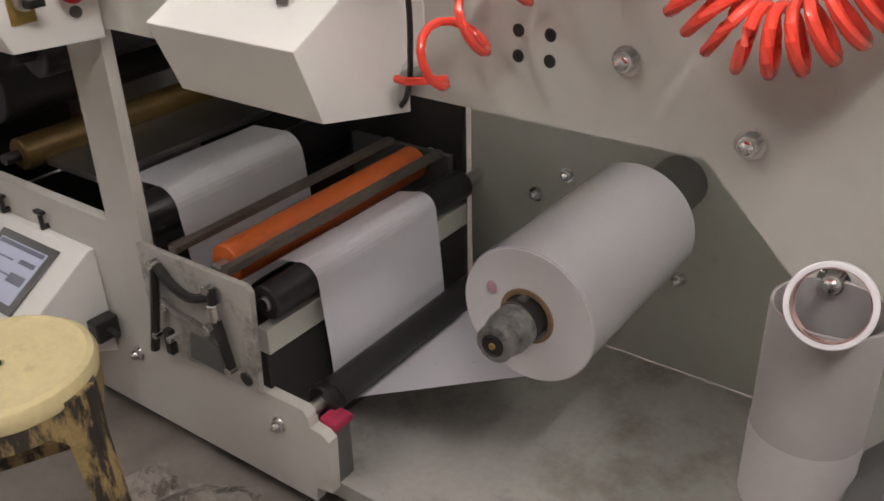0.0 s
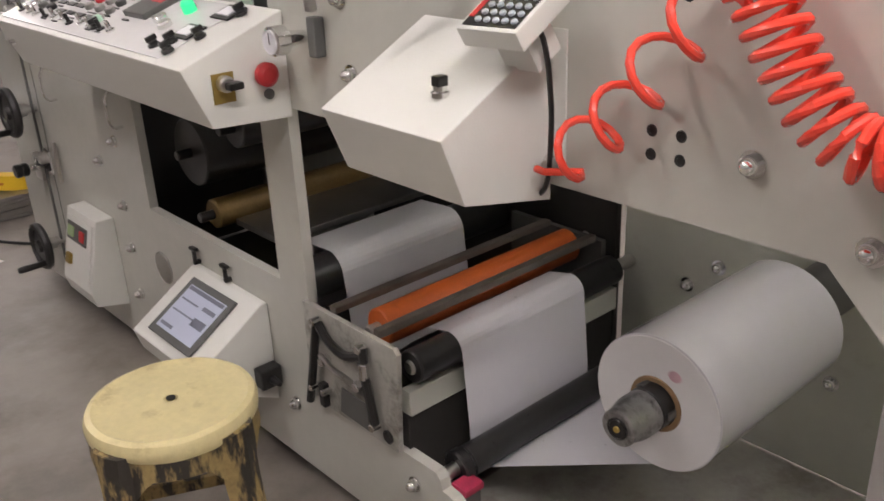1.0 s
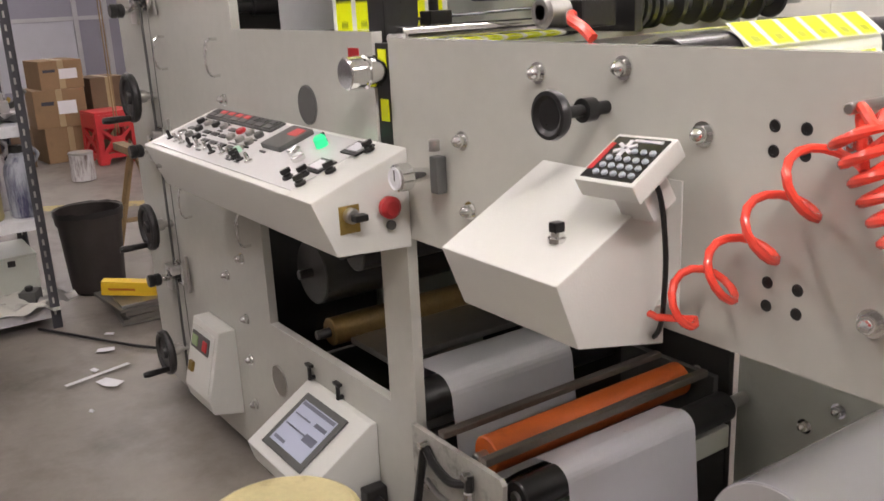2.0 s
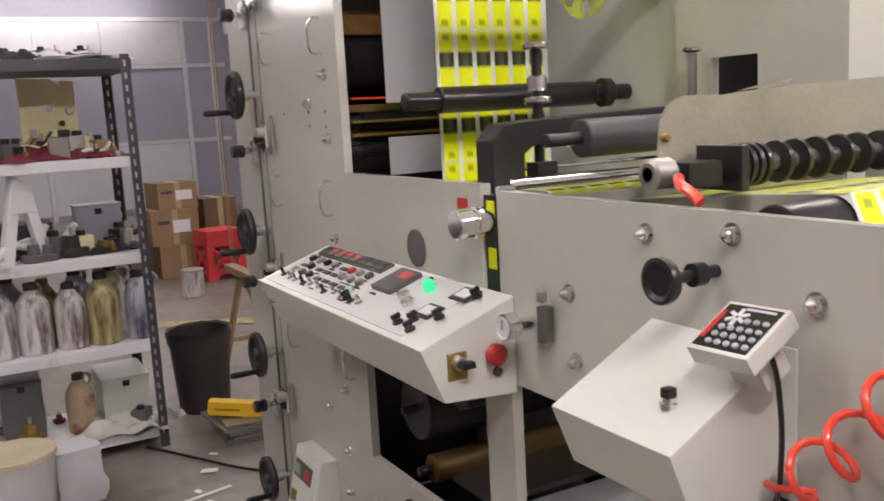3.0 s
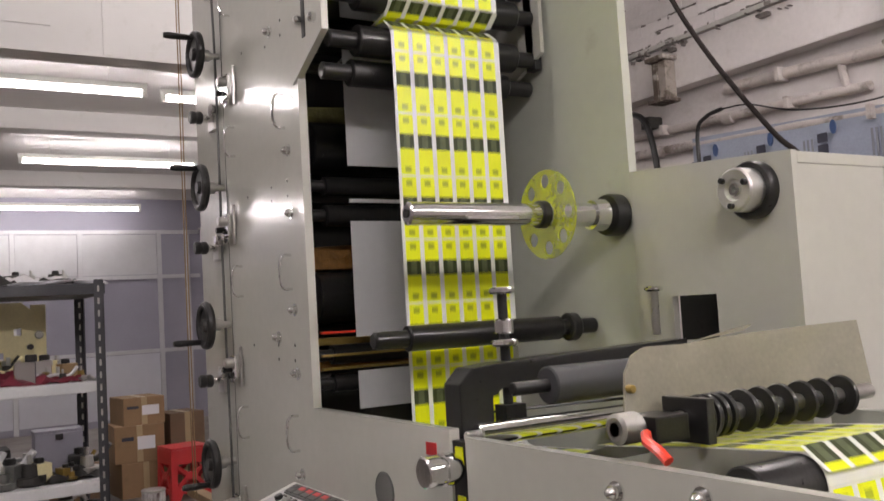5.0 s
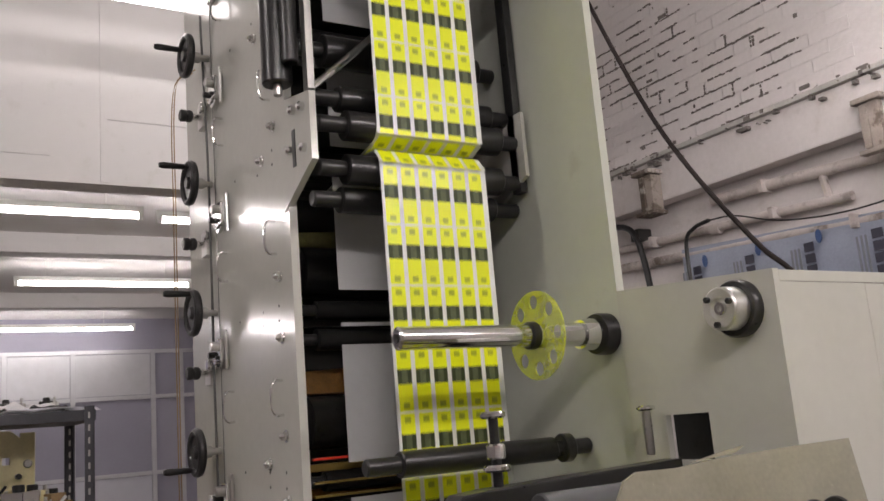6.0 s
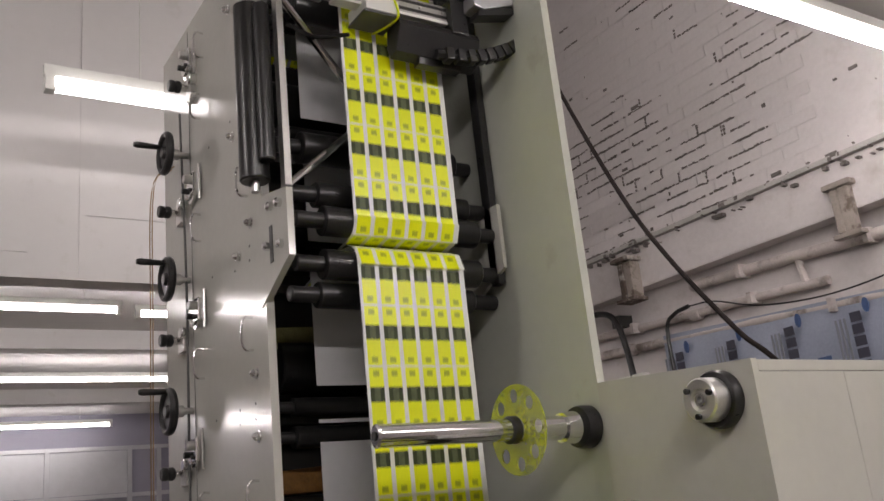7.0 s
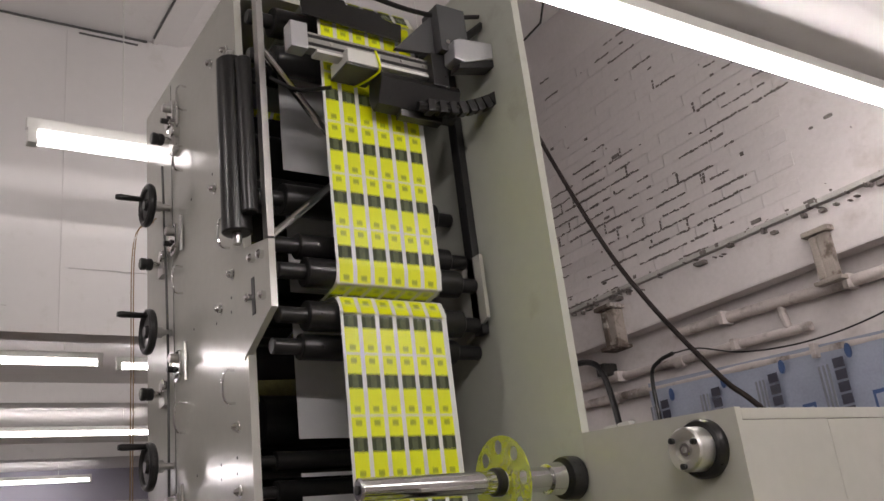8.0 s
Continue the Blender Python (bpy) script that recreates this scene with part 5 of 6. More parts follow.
for k in range(4):
    a = radians(90 * k)
    lg = bmesh.new()
    prev = None
    for h, rad, w, tk in ((0.44, 0.128, 0.042, 0.016), (0.35, 0.132, 0.036, 0.015), (0.2, 0.147, 0.029, 0.013), (0.0, 0.168, 0.026, 0.012)):
        loop = [lg.verts.new(p) for p in ((rad + tk, -w * 0.6, h), (rad + tk * 1.25, 0, h), (rad + tk, w * 0.6, h), (rad - 0.006, w, h), (rad - 0.01, 0, h), (rad - 0.006, -w, h))]
        if prev:
            for q in range(6):
                lg.faces.new((prev[q], prev[(q + 1) % 6], loop[(q + 1) % 6], loop[q]))
        else:
            lg.faces.new(loop)
        prev = loop
    lg.faces.new(prev[::-1])
    bmesh.ops.rotate(lg, cent=(0, 0, 0), matrix=Matrix.Rotation(a, 3, "Z"), verts=lg.verts)
    part("leg", lg, STOOLLEG, stool, "ink-stained leg")
    b = box(0.0, 0.2, -0.006, 0.006, 0.2, 0.225, 0.003)
    bmesh.ops.transform(b, matrix=Matrix.Translation((0.143 * math.cos(a), 0.143 * math.sin(a), 0)) @ Matrix.Rotation(a + radians(135), 4, "Z"), verts=b.verts)
    part("stretcher", b, STOOLLEG, stool)


# ---------- slotted steel shelf with its load ----------
shelf = thing("shelf_rack", -4.08, -0.9, 0)
tagged(shelf, "dark slotted steel rack with white boards, crowded with parts", "shelf")
SY0, SY1 = -0.85, 0.72
for x in (-0.24, 0.23):
    for y in (SY0, SY1):
        pb = box(x - 0.02, x + 0.02, y - 0.003, y + 0.003, 0, 1.66)
        box(x + (0.017 if x > 0 else -0.02), x + (0.02 if x > 0 else -0.017), y - 0.035 if y > 0 else y, y if y > 0 else y + 0.035, 0, 1.66, bm=pb)
        post = part("post", pb, SHELFSTEEL, shelf)
        sl = bmesh.new()
        for k in range(32):
            box(x + (0.0195 if x > 0 else 0.0165), x + (0.021 if x > 0 else 0.0175), y - 0.022 if y > 0 else y + 0.012, y - 0.014 if y > 0 else y + 0.02, 0.06 + 0.05 * k, 0.085 + 0.05 * k, bm=sl)
        tagged(part("slotting", sl, STEEL, post), kind="stuff")
for z in (0.09, 0.47, 0.85, 1.25):
    b = part("board", box(-0.235, 0.24, SY0 + 0.005, SY1 - 0.005, z - 0.045, z, 0.006), SHELFBOARD, shelf)
part("top_board", box(-0.25, 0.245, SY0, SY1 + 0.01, 1.6, 1.645, 0.004), SHELFSTEEL, shelf)


def jug(x, y, z, m, s=1.0, turn=0):
    j = thing("ink_jug", x, y, z, 0, 0, turn)
    tagged(j, "plastic ink jug with dried colour runs, on the rack", "jug", "ink jugs")
    bd = bmesh.new()
    prof = [(0.0, 0.058), (0.008, 0.065), (0.17, 0.066), (0.2, 0.06), (0.235, 0.035), (0.25, 0.024)]
    prev = None
    for h, r in prof:
        loop = []
        for k in range(20):
            a = 2 * math.pi * k / 20
            q = 0.72 + 0.28 * min(1, 1 / max(abs(math.cos(a)), abs(math.sin(a))) - 0.0) if h < 0.2 else 1.0
            loop.append(bd.verts.new((s * r * q * math.cos(a), s * r * q * math.sin(a) * 0.9, s * h)))
        if prev:
            for k in range(20):
                bd.faces.new((prev[k], prev[(k + 1) % 20], loop[(k + 1) % 20], loop[k]))
        else:
            bd.faces.new(loop[::-1])
        prev = loop
    bd.faces.new(prev)
    part("body", bd, m, j, smooth=True)
    part("cap", lathe([(0.25 * s, 0.026 * s), (0.275 * s, 0.026 * s), (0.278 * s, 0.022 * s)], "z", seg=16), random.choice([BIN, DARK, WOOD]), j, smooth=True)
    part("grip", rod(smooth_path([(0, 0.05 * s, 0.2 * s), (0, 0.075 * s, 0.235 * s), (0, 0.05 * s, 0.262 * s), (0, 0.02 * s, 0.25 * s)], 4), 0.009 * s, 8), m, j, smooth=True)
    return j


for k, (y, m, s) in enumerate([(-0.22, JUG_B, 1.05), (-0.37, JUG_Y, 1.1), (-0.5, JUG, 1.0), (-0.64, JUG, 1.06), (-0.77, JUG, 1.05), (-0.9, JUG_B, 1.0), (-1.05, JUG_Y, 1.05)]):
    jug(-3.95, y, 0.47, m, s, 20 * k)
jug(-3.97, -0.5, 0.09, mat("ink-run red jug", (0.4, 0.3, 0.2), 0.5, vary=0.2, scale=6, dirt=(0.2, 0.03, 0.02), dirt_at=(0.5, 0.6)), 0.95, 40)
rr = random.Random(11)


def clutter(name, label, cat, x, y, z, s, m, kind):
    t = thing(name, x, y, z, 0, 0, rr.uniform(-40, 40))
    tagged(t, label, cat, "parts on the rack")
    if kind == "gear":
        part("disc", lathe([(0, s * 0.4), (s * 0.1, s * 0.5), (s * 0.3, s * 0.5), (s * 0.3, s * 0.25), (s * 0.7, s * 0.22)], "z", seg=18), m, t)
        part("pin", cyl("z", (0, 0, s * 0.7), s * 0.3, s * 0.08, 10), STEEL, t)
    elif kind == "block":
        part("block", box(-s * 0.5, s * 0.5, -s * 0.4, s * 0.4, 0, s * 0.8, s * 0.05), m, t)
        part("boss", cyl("z", (s * 0.1, 0, s * 0.78), s * 0.25, s * 0.2, 14), IRON, t)
    elif kind == "arm":
        part("bar", rod(smooth_path([(0, -s, 0.02), (0, -0.3 * s, s * 0.5), (0, 0.5 * s, s * 0.4), (0, s, s * 0.9)], 4), s * 0.1, 8), m, t)
        part("foot", box(-s * 0.3, s * 0.3, -s * 1.1, -s * 0.6, 0, s * 0.15, 0.004), m, t)
    elif kind == "rag":
        g = bmesh.new()
        bmesh.ops.create_grid(g, x_segments=10, y_segments=14, size=s)
        for v in g.verts:
            v.co.z = s * 0.25 + s * 0.35 * noise.noise(v.co * (2.2 / s) + Vector((x * 9, y * 7, 0))) - 0.2 * v.co.length ** 2 / s
            v.co.z = max(v.co.z, 0.002)
            v.co.x *= 0.7
        part("cloth", g, m, t, smooth=True)
    return t


cream = mat("cream cast metal", (0.74, 0.66, 0.38), 0.5, vary=0.12, scale=7, dirt=(0.4, 0.32, 0.16), dirt_at=(0.6, 0.85), dirt_scale=14)
ragred = mat("dark red cloth", (0.16, 0.015, 0.03), 0.9, vary=0.4, scale=12)
for y, z, s, m, kd in [(-0.5, 1.25, 0.16, ragred, "rag"), (-0.38, 1.25, 0.12, ragred, "rag"), (-0.29, 0.85, 0.13, IRON, "rag"), (-0.4, 1.645, 0.16, PAPER_END, "rag"), (-0.62, 1.645, 0.15, DARK, "rag"), (-0.55, 0.85, 0.12, DARK, "rag"), (-0.3, 1.25, 0.09, WOOD, "block"), (-0.45, 1.25, 0.08, ragred, "rag"), (-0.6, 1.25, 0.1, ragred, "rag"), (-0.25, 1.25, 0.06, BRASS, "gear"), (-0.85, 1.25, 0.16, PAPER_END, "block"),
                       (-0.72, 1.25, 0.09, ragred, "rag"), (-1.1, 1.25, 0.18, cream, "block"), (-0.25, 0.85, 0.07, IRON, "gear"), (-0.33, 0.85, 0.09, IRON, "rag"), (-0.42, 0.85, 0.1, cream, "block"), (-0.5, 0.85, 0.08, STEEL, "gear"),
                       (-0.58, 0.85, 0.15, PAPER_END, "arm"), (-0.66, 0.85, 0.15, PAPER_END, "arm"), (-0.78, 0.85, 0.1, DARK, "gear"), (-0.88, 0.85, 0.12, STEEL, "block"), (-1.0, 0.85, 0.14, IRON, "arm"), (-0.3, 0.9, 0.05, BRASS, "gear"),
                       (-0.36, 0.09, 0.2, PAINT, "rag"), (-0.24, 0.09, 0.14, DULL, "rag"), (-0.7, 0.09, 0.13, DULL, "block"), (-0.9, 0.09, 0.14, CARD, "block"), (-0.35, 1.645, 0.09, DARK, "rag"), (-0.5, 1.645, 0.11, IRON, "rag"), (-0.75, 1.645, 0.08, PAPER_END, "rag")]:
    nm = {"gear": "machine_part", "block": "machine_block", "arm": "lever_arm", "rag": "rag"}[kd]
    clutter(nm, {"gear": "worn metal machine part lying on the rack", "block": "cast machine block lying on the rack", "arm": "bent lever arm lying on the rack", "rag": "crumpled cloth lying on the rack"}[kd],
            {"gear": "machine part", "block": "machine part", "arm": "lever", "rag": "cloth"}[kd], rr.uniform(-4.1, -3.92), y, z if z != 0.9 else 0.85, s, m, kd)
for k in range(60):
    z = rr.choice([0.09, 0.85, 0.85, 1.25, 1.25, 1.645])
    kd = rr.choice(["gear", "block", "arm", "rag", "gear"])
    s_ = rr.uniform(0.05, 0.11) if z < 1.6 else 0.07
    m_ = rr.choice([IRON, DARK, STEEL, BRASS, cream, GREYROLL, PAPER_END, ragred, DULL])
    clutter({"gear": "machine_part", "block": "machine_block", "arm": "lever_arm", "rag": "rag"}[kd], {"gear": "worn metal machine part lying on the rack", "block": "cast machine block lying on the rack", "arm": "bent lever arm lying on the rack", "rag": "crumpled cloth lying on the rack"}[kd],
            {"gear": "machine part", "block": "machine part", "arm": "lever", "rag": "cloth"}[kd], rr.uniform(-4.24, -3.9), rr.uniform(-1.0, -0.24), z, s_, m_, kd)
for k in range(40):
    z = 0.85 if k < 26 else 1.25
    kd = rr.choice(["gear", "block", "arm", "gear", "block"])
    m_ = rr.choice([IRON, IRON, DARK, STEEL, BRASS, cream, GREYROLL, CHROME, DULL])
    clutter({"gear": "machine_part", "block": "machine_block", "arm": "lever_arm"}[kd], {"gear": "worn metal machine part lying on the rack", "block": "cast machine block lying on the rack", "arm": "bent lever arm lying on the rack"}[kd],
            {"gear": "machine part", "block": "machine part", "arm": "lever"}[kd], rr.uniform(-4.2, -3.9), rr.uniform(-0.62, -0.22) if k % 3 else rr.uniform(-1.1, -0.6), z, rr.uniform(0.06, 0.13), m_, kd)
for k, (y, m, s) in enumerate([(-0.3, JUG, 1.1), (-0.45, JUG_B, 1.1), (-0.58, JUG_Y, 1.0), (-0.72, JUG_B, 1.1), (-0.85, JUG, 1.1)]):
    jug(-4.15, y, 0.47, m, s, 50 * k)
for y, turn, sx in ((-0.3, 20, 0.15), (-0.42, -15, 0.11), (-0.75, 5, 0.12)):
    pb_ = thing("paper_stack", -3.95, y, 1.646, 0, 0, turn)
    tagged(pb_, "loose white paper sheets lying on top of the rack", "paper", "papers on the rack")
    for q in range(4):
        part("sheet", box(-0.07 + 0.01 * q, 0.07 + 0.006 * q, -sx + 0.012 * q, sx - 0.008 * q, 0.004 * q, 0.004 * q + 0.0032), PAPER, pb_).matrix_basis = pose(0, 0, 0, 0, 0, 7 * q)
# cream gear plate standing behind the rack
gp_ = thing("gear_plate", -4.2, -0.42, 1.25)
tagged(gp_, "tall cream cast plate with holes, standing on the rack", "machine part")
bm = plate([[(-0.16, 0), (0.02, 0), (0.02, 0.3), (-0.03, 0.34), (-0.16, 0.34)], [(-0.13, 0.1), (-0.1, 0.1), (-0.1, 0.13), (-0.13, 0.13)], [(-0.06, 0.2), (-0.03, 0.2), (-0.03, 0.23), (-0.06, 0.23)]], -0.012, 0.012)
bmesh.ops.rotate(bm, cent=(0, 0, 0), matrix=Matrix.Rotation(radians(90), 3, "Z"), verts=bm.verts)
part("plate", bm, cream, gp_)
part("stud", cyl("x", (0.01, 0.0, 0.15), 0.05, 0.012, 12), IRON, gp_)
gp2 = thing("gear_plate", -4.22, -0.35, 1.25)
tagged(gp2, "narrow cream cast plate standing on the rack", "machine part")
part("plate", box(-0.012, 0.012, -0.06, 0.0, 0, 0.33, 0.006), cream, gp2)
part("boss", cyl("x", (0.01, -0.03, 0.2), 0.02, 0.018, 14), DULL, gp2)
cast = thing("white_casting", -3.92, -0.64, 0.85, 0, 0, 25)
tagged(cast, "white painted forked machine casting leaning on the rack", "machine part")
for s_ in (-1, 1):
    part("leg", prism([(s_ * 0.04 - 0.022, 0.2), (s_ * 0.04 + 0.022, 0.2), (s_ * 0.085 + 0.025, 0), (s_ * 0.085 - 0.025, 0)], -0.02, 0.02, 0.006), PAPER_END, cast)
part("yoke", prism([(-0.062, 0.199), (0.062, 0.199), (0.045, 0.3), (-0.03, 0.36)], -0.022, 0.022, 0.008), PAPER_END, cast)
for bx, by, bz, sx, sy, sz, m_, lab in ((-4.2, -0.32, 0.95, 0.12, 0.19, 0.18, PARTITION, "lilac grey metal box standing on the rack"), (-4.12, -0.31, 0.09, 0.3, 0.2, 0.2, PAINT_BACK, "grey sheet metal tray standing on the rack"),
                                        (-4.14, -0.72, 0.09, 0.26, 0.16, 0.24, GREYROLL, "dark grey metal box standing on the rack"), (-4.12, -0.62, 0.85, 0.16, 0.2, 0.13, DARK, "black metal box standing on the rack")):
    bz = 0.85 if bz == 0.95 else bz
    mb = thing("metal_box", bx, by, bz)
    tagged(mb, lab, "box")
    part("shell", box(-sx / 2, sx / 2, -sy / 2, sy / 2, 0, sz, 0.005), m_, mb)
    part("lid", box(-sx / 2 - 0.003, sx / 2 + 0.003, -sy / 2 - 0.003, sy / 2 + 0.003, sz + 0.0005, sz + 0.012, 0.003), m_, mb)
    part("latch", box(sx / 2 + 0.001, sx / 2 + 0.008, -0.015, 0.015, sz - 0.03, sz - 0.005, 0.002), IRON, mb)
lidp = thing("paint_bucket", -3.3, -0.8, 0)
tagged(lidp, "white plastic bucket with a lid, standing on the floor", "bucket")
part("pail", lathe([(0, 0.11), (0.005, 0.115), (0.26, 0.135), (0.27, 0.14)], "z", seg=32), SHELFBOARD, lidp, smooth=True)
part("lid", lathe([(0.268, 0.142), (0.285, 0.142), (0.287, 0.135), (0.282, 0.125), (0.282, 0.01)], "z", seg=32), mat("cream lid", (0.6, 0.52, 0.36), 0.5, vary=0.15, scale=8), lidp, smooth=True)

bag = thing("white_sack", -3.46, -0.6, 0, 0, 0, 12)
tagged(bag, "crumpled white plastic sack standing by the rack", "sack")
sk_ = box(-0.08, 0.08, -0.085, 0.085, 0, 0.215)
bmesh.ops.subdivide_edges(sk_, edges=sk_.edges[:], cuts=5, use_grid_fill=True)
for v in sk_.verts:
    v.co += Vector((1, 1, 0.4 if v.co.z > 0.01 else 0)) * 0.02 * noise.noise(v.co * 17)
part("sack_body", sk_, SHELFBOARD, bag, smooth=True)


def floor_rag(x, y, s, turn, m):
    r_ = thing("floor_rag", x, y, 0, 0, 0, turn)
    tagged(r_, "crumpled grey rag lying on the floor by the press", "cloth", "rags on the floor")
    g = bmesh.new()
    bmesh.ops.create_grid(g, x_segments=22, y_segments=18, size=s)
    for v in g.verts:
        edge = 1 - min(1, (abs(v.co.x) / s) ** 3 + (abs(v.co.y) / s) ** 3)
        v.co.z = 0.004 + max(0.0, s * 0.5 * edge * (0.45 + abs(noise.noise(Vector((v.co.x * 4.5 / s, v.co.y * 1.6 / s, x * 7))))))
        v.co.x += 0.2 * s * noise.noise(v.co * (3 / s))
    part("cloth", g, m, r_, smooth=True)


ragcloth = mat("grey rag cloth", (0.3, 0.27, 0.24), 0.9, vary=0.3, scale=14, dirt=(0.1, 0.085, 0.07), dirt_at=(0.5, 0.62), dirt_scale=16)
floor_rag(-1.16, -0.1, 0.075, 30, ragcloth)
floor_rag(-0.97, -0.06, 0.06, -20, ragcloth)
floor_rag(-1.32, -0.12, 0.05, 70, ragcloth)
plug = thing("cable_plug", -1.517, -0.02, 0.245)
tagged(plug, "black cable plug under the touch screen case", "plug")
part("body", box(-0.002, 0.03, -0.035, 0.015, -0.02, 0.025, 0.005), IRON, plug)
part("strain_relief", lathe([(0, 0.009), (0.012, 0.008), (0.03, 0.005)], "x", (0.03, -0.01, 0.0), 12), BLACK, plug, smooth=True)

# bin, yellow carton, trestle, crate, boxes
bn = thing("waste_bin", -4.27, 0.09, 0)
tagged(bn, "dark brown round plastic waste bin on the floor", "bin")
part("body", lathe([(0, 0.112), (0.006, 0.12), (0.33, 0.142), (0.33, 0.15), (0.385, 0.154), (0.39, 0.15), (0.388, 0.144), (0.2, 0.132), (0.03, 0.11)], "z", seg=36), BIN, bn, smooth=True)
lin = lathe([(0.381, 0.147), (0.394, 0.155), (0.37, 0.158)], "z", seg=36, closed=False)
for v in lin.verts:
    v.co.z += 0.008 * noise.noise(v.co * 30)
part("bag_rim", lin, BLACK, bn, "black bag folded over the rim", True)
yb = thing("yellow_carton", -3.75, 0.1, 0.1, 0, 6, 62)
tagged(yb, "small bright yellow carton on a grey scrap bundle", "box")
part("carton", box(-0.12, 0.12, -0.03, 0.03, 0.002, 0.062, 0.003), YELLOWBOX, yb)
part("print_bar", box(-0.09, 0.02, -0.0312, -0.03, 0.025, 0.035), mat("orange print", (0.5, 0.15, 0.01), 0.5), yb)
sb = thing("scrap_bundle", -3.78, 0.12, 0)
tagged(sb, "grey bundle of scrap sheet beside the press", "scrap")
sg = bmesh.new()
for k in range(7):
    z0 = 0.014 * k
    bb = box(-0.16 + rr.uniform(-0.02, 0.02), 0.14 + rr.uniform(-0.02, 0.02), -0.1 + rr.uniform(-0.02, 0.02), 0.1, z0, z0 + 0.012)
    bmesh.ops.rotate(bb, cent=(0, 0, 0), matrix=Matrix.Rotation(rr.uniform(-0.2, 0.2), 3, "Z"), verts=bb.verts)
    join(sg, bb)
tagged(part("scrap_sheet", sg, DULL, sb), kind="stuff")
tr = thing("wooden_trestle", -4.7, 0.42, 0)
tagged(tr, "worn wooden trestle with a rag, behind the press", "trestle")
for y0, y1 in ((-0.12, 0.02), (0.2, 0.04)):
    part("leg", rod([(0, y0, 0), (0, y1, 0.55)], 0.018, 4), WOOD, tr)
part("brace", rod([(0, -0.05, 0.2), (0, 0.15, 0.2)], 0.014, 4), WOOD, tr)
part("top", box(-0.25, 0.25, 0.0, 0.06, 0.54, 0.58, 0.004), WOOD, tr)
cr = thing("red_crate", -7.9, 1.17, 0, 0, 0, 6)
tagged(cr, "red plastic stool-like crate with cut-out sides, on the floor", "crate")
tri = [[(-0.12, 0.3), (0.12, 0.3), (0.03, 0.23), (-0.03, 0.23)], [(-0.12, 0.12), (-0.12, 0.27), (-0.05, 0.2)], [(0.12, 0.12), (0.12, 0.27), (0.05, 0.2)], [(-0.1, 0.09), (0.1, 0.09), (0.03, 0.17), (-0.03, 0.17)]]
for turn, off in ((90, 0.17), (270, 0.17), (0, 0.17), (180, 0.17)):
    bm = plate([[(-0.18, 0), (-0.1, 0), (-0.08, 0.05), (0.08, 0.05), (0.1, 0), (0.18, 0), (0.165, 0.42), (-0.165, 0.42)]] + tri, -off, -off + 0.012)
    bmesh.ops.rotate(bm, cent=(0, 0, 0), matrix=Matrix.Rotation(radians(turn), 3, "Z"), verts=bm.verts)
    part("side", bm, RED, cr)
part("top", box(-0.17, 0.17, -0.17, 0.17, 0.42, 0.44, 0.006), RED, cr)


def carton(x, y, z, sx, sy, sz, m, turn, mark):
    c = thing("cardboard_box", x, y, z, 0, 0, turn)
    tagged(c, "brown cardboard box in a stack by the far wall", "box", "cardboard boxes")
    part("box_body", box(-sx / 2, sx / 2, -sy / 2, sy / 2, 0, sz, 0.006), m, c)
    part("tape", box(-sx / 2 - 0.001, sx / 2 + 0.001, -0.025, 0.025, sz * 0.02, sz + 0.001), mat("brown tape", (0.4, 0.3, 0.17), 0.3), c)
    if mark:
        part("paper_label", box(sx / 2, sx / 2 + 0.002, -0.02, 0.13, sz * 0.35, sz * 0.7), PAPER, c)
        part("writing_bar", box(sx / 2, sx / 2 + 0.0015, -0.15, -0.05, sz * 0.6, sz * 0.7), INK, c)


dark_card = mat("dark cardboard", (0.16, 0.1, 0.06), 0.85, vary=0.15, scale=5)
carton(-8.4, 0.9, 0.0, 0.45, 0.42, 0.3, CARD, 4, False)
carton(-8.4, 0.88, 0.3, 0.45, 0.42, 0.32, CARD, -3, True)
carton(-8.4, 0.9, 0.62, 0.42, 0.36, 0.24, CARD, 5, True)
carton(-8.5, 1.28, 0.0, 0.4, 0.34, 0.34, dark_card, 0, False)
carton(-8.5, 1.3, 0.34, 0.4, 0.32, 0.34, dark_card, 6, False)
carton(-8.3, 0.38, 0.0, 0.4, 0.42, 0.32, dark_card, 2, False)
cn = thing("ink_can", -7.2, 0.75, 0)
tagged(cn, "small grey ink can on the floor", "can")
part("can_body", cyl("z", (0, 0, 0), 0.2, 0.09, 20), JUG, cn, smooth=True)
part("lid", cyl("z", (0, 0, 0.2), 0.02, 0.093, 20), STEEL, cn, smooth=True)
for k, (x, y, s, a) in enumerate([(-3.1, -0.185, 0.05, 20), (-3.43, -0.11, 0.035, 60), (-3.25, -0.2, 0.02, 10), (-2.9, -0.3, 0.012, 0), (-3.6, -0.05, 0.02, 40), (-1.9, -0.6, 0.01, 0), (-1.75, -0.55, 0.008, 0), (-2.3, -0.45, 0.01, 30)]):
    sc = thing("paper_scrap", x, y, 0.001, 0, 0, a)
    tagged(sc, "small torn white paper scrap on the floor", "scrap", "paper scraps")
    g = bmesh.new()
    vs = [g.verts.new((s * cx, s * cy, 0.002 + 0.003 * h)) for cx, cy, h in ((-1, -0.5, 0), (0.3, -0.7, 1), (1, -0.2, 0), (0.8, 0.6, 1), (-0.2, 0.5, 0), (-0.9, 0.3, 1))]
    g.faces.new(vs)
    ex = bmesh.ops.extrude_face_region(g, geom=g.faces[:])
    bmesh.ops.translate(g, vec=(0, 0, -0.001), verts=[v for v in ex["geom"] if isinstance(v, bmesh.types.BMVert)])
    part("sheet", g, PAPER, sc)
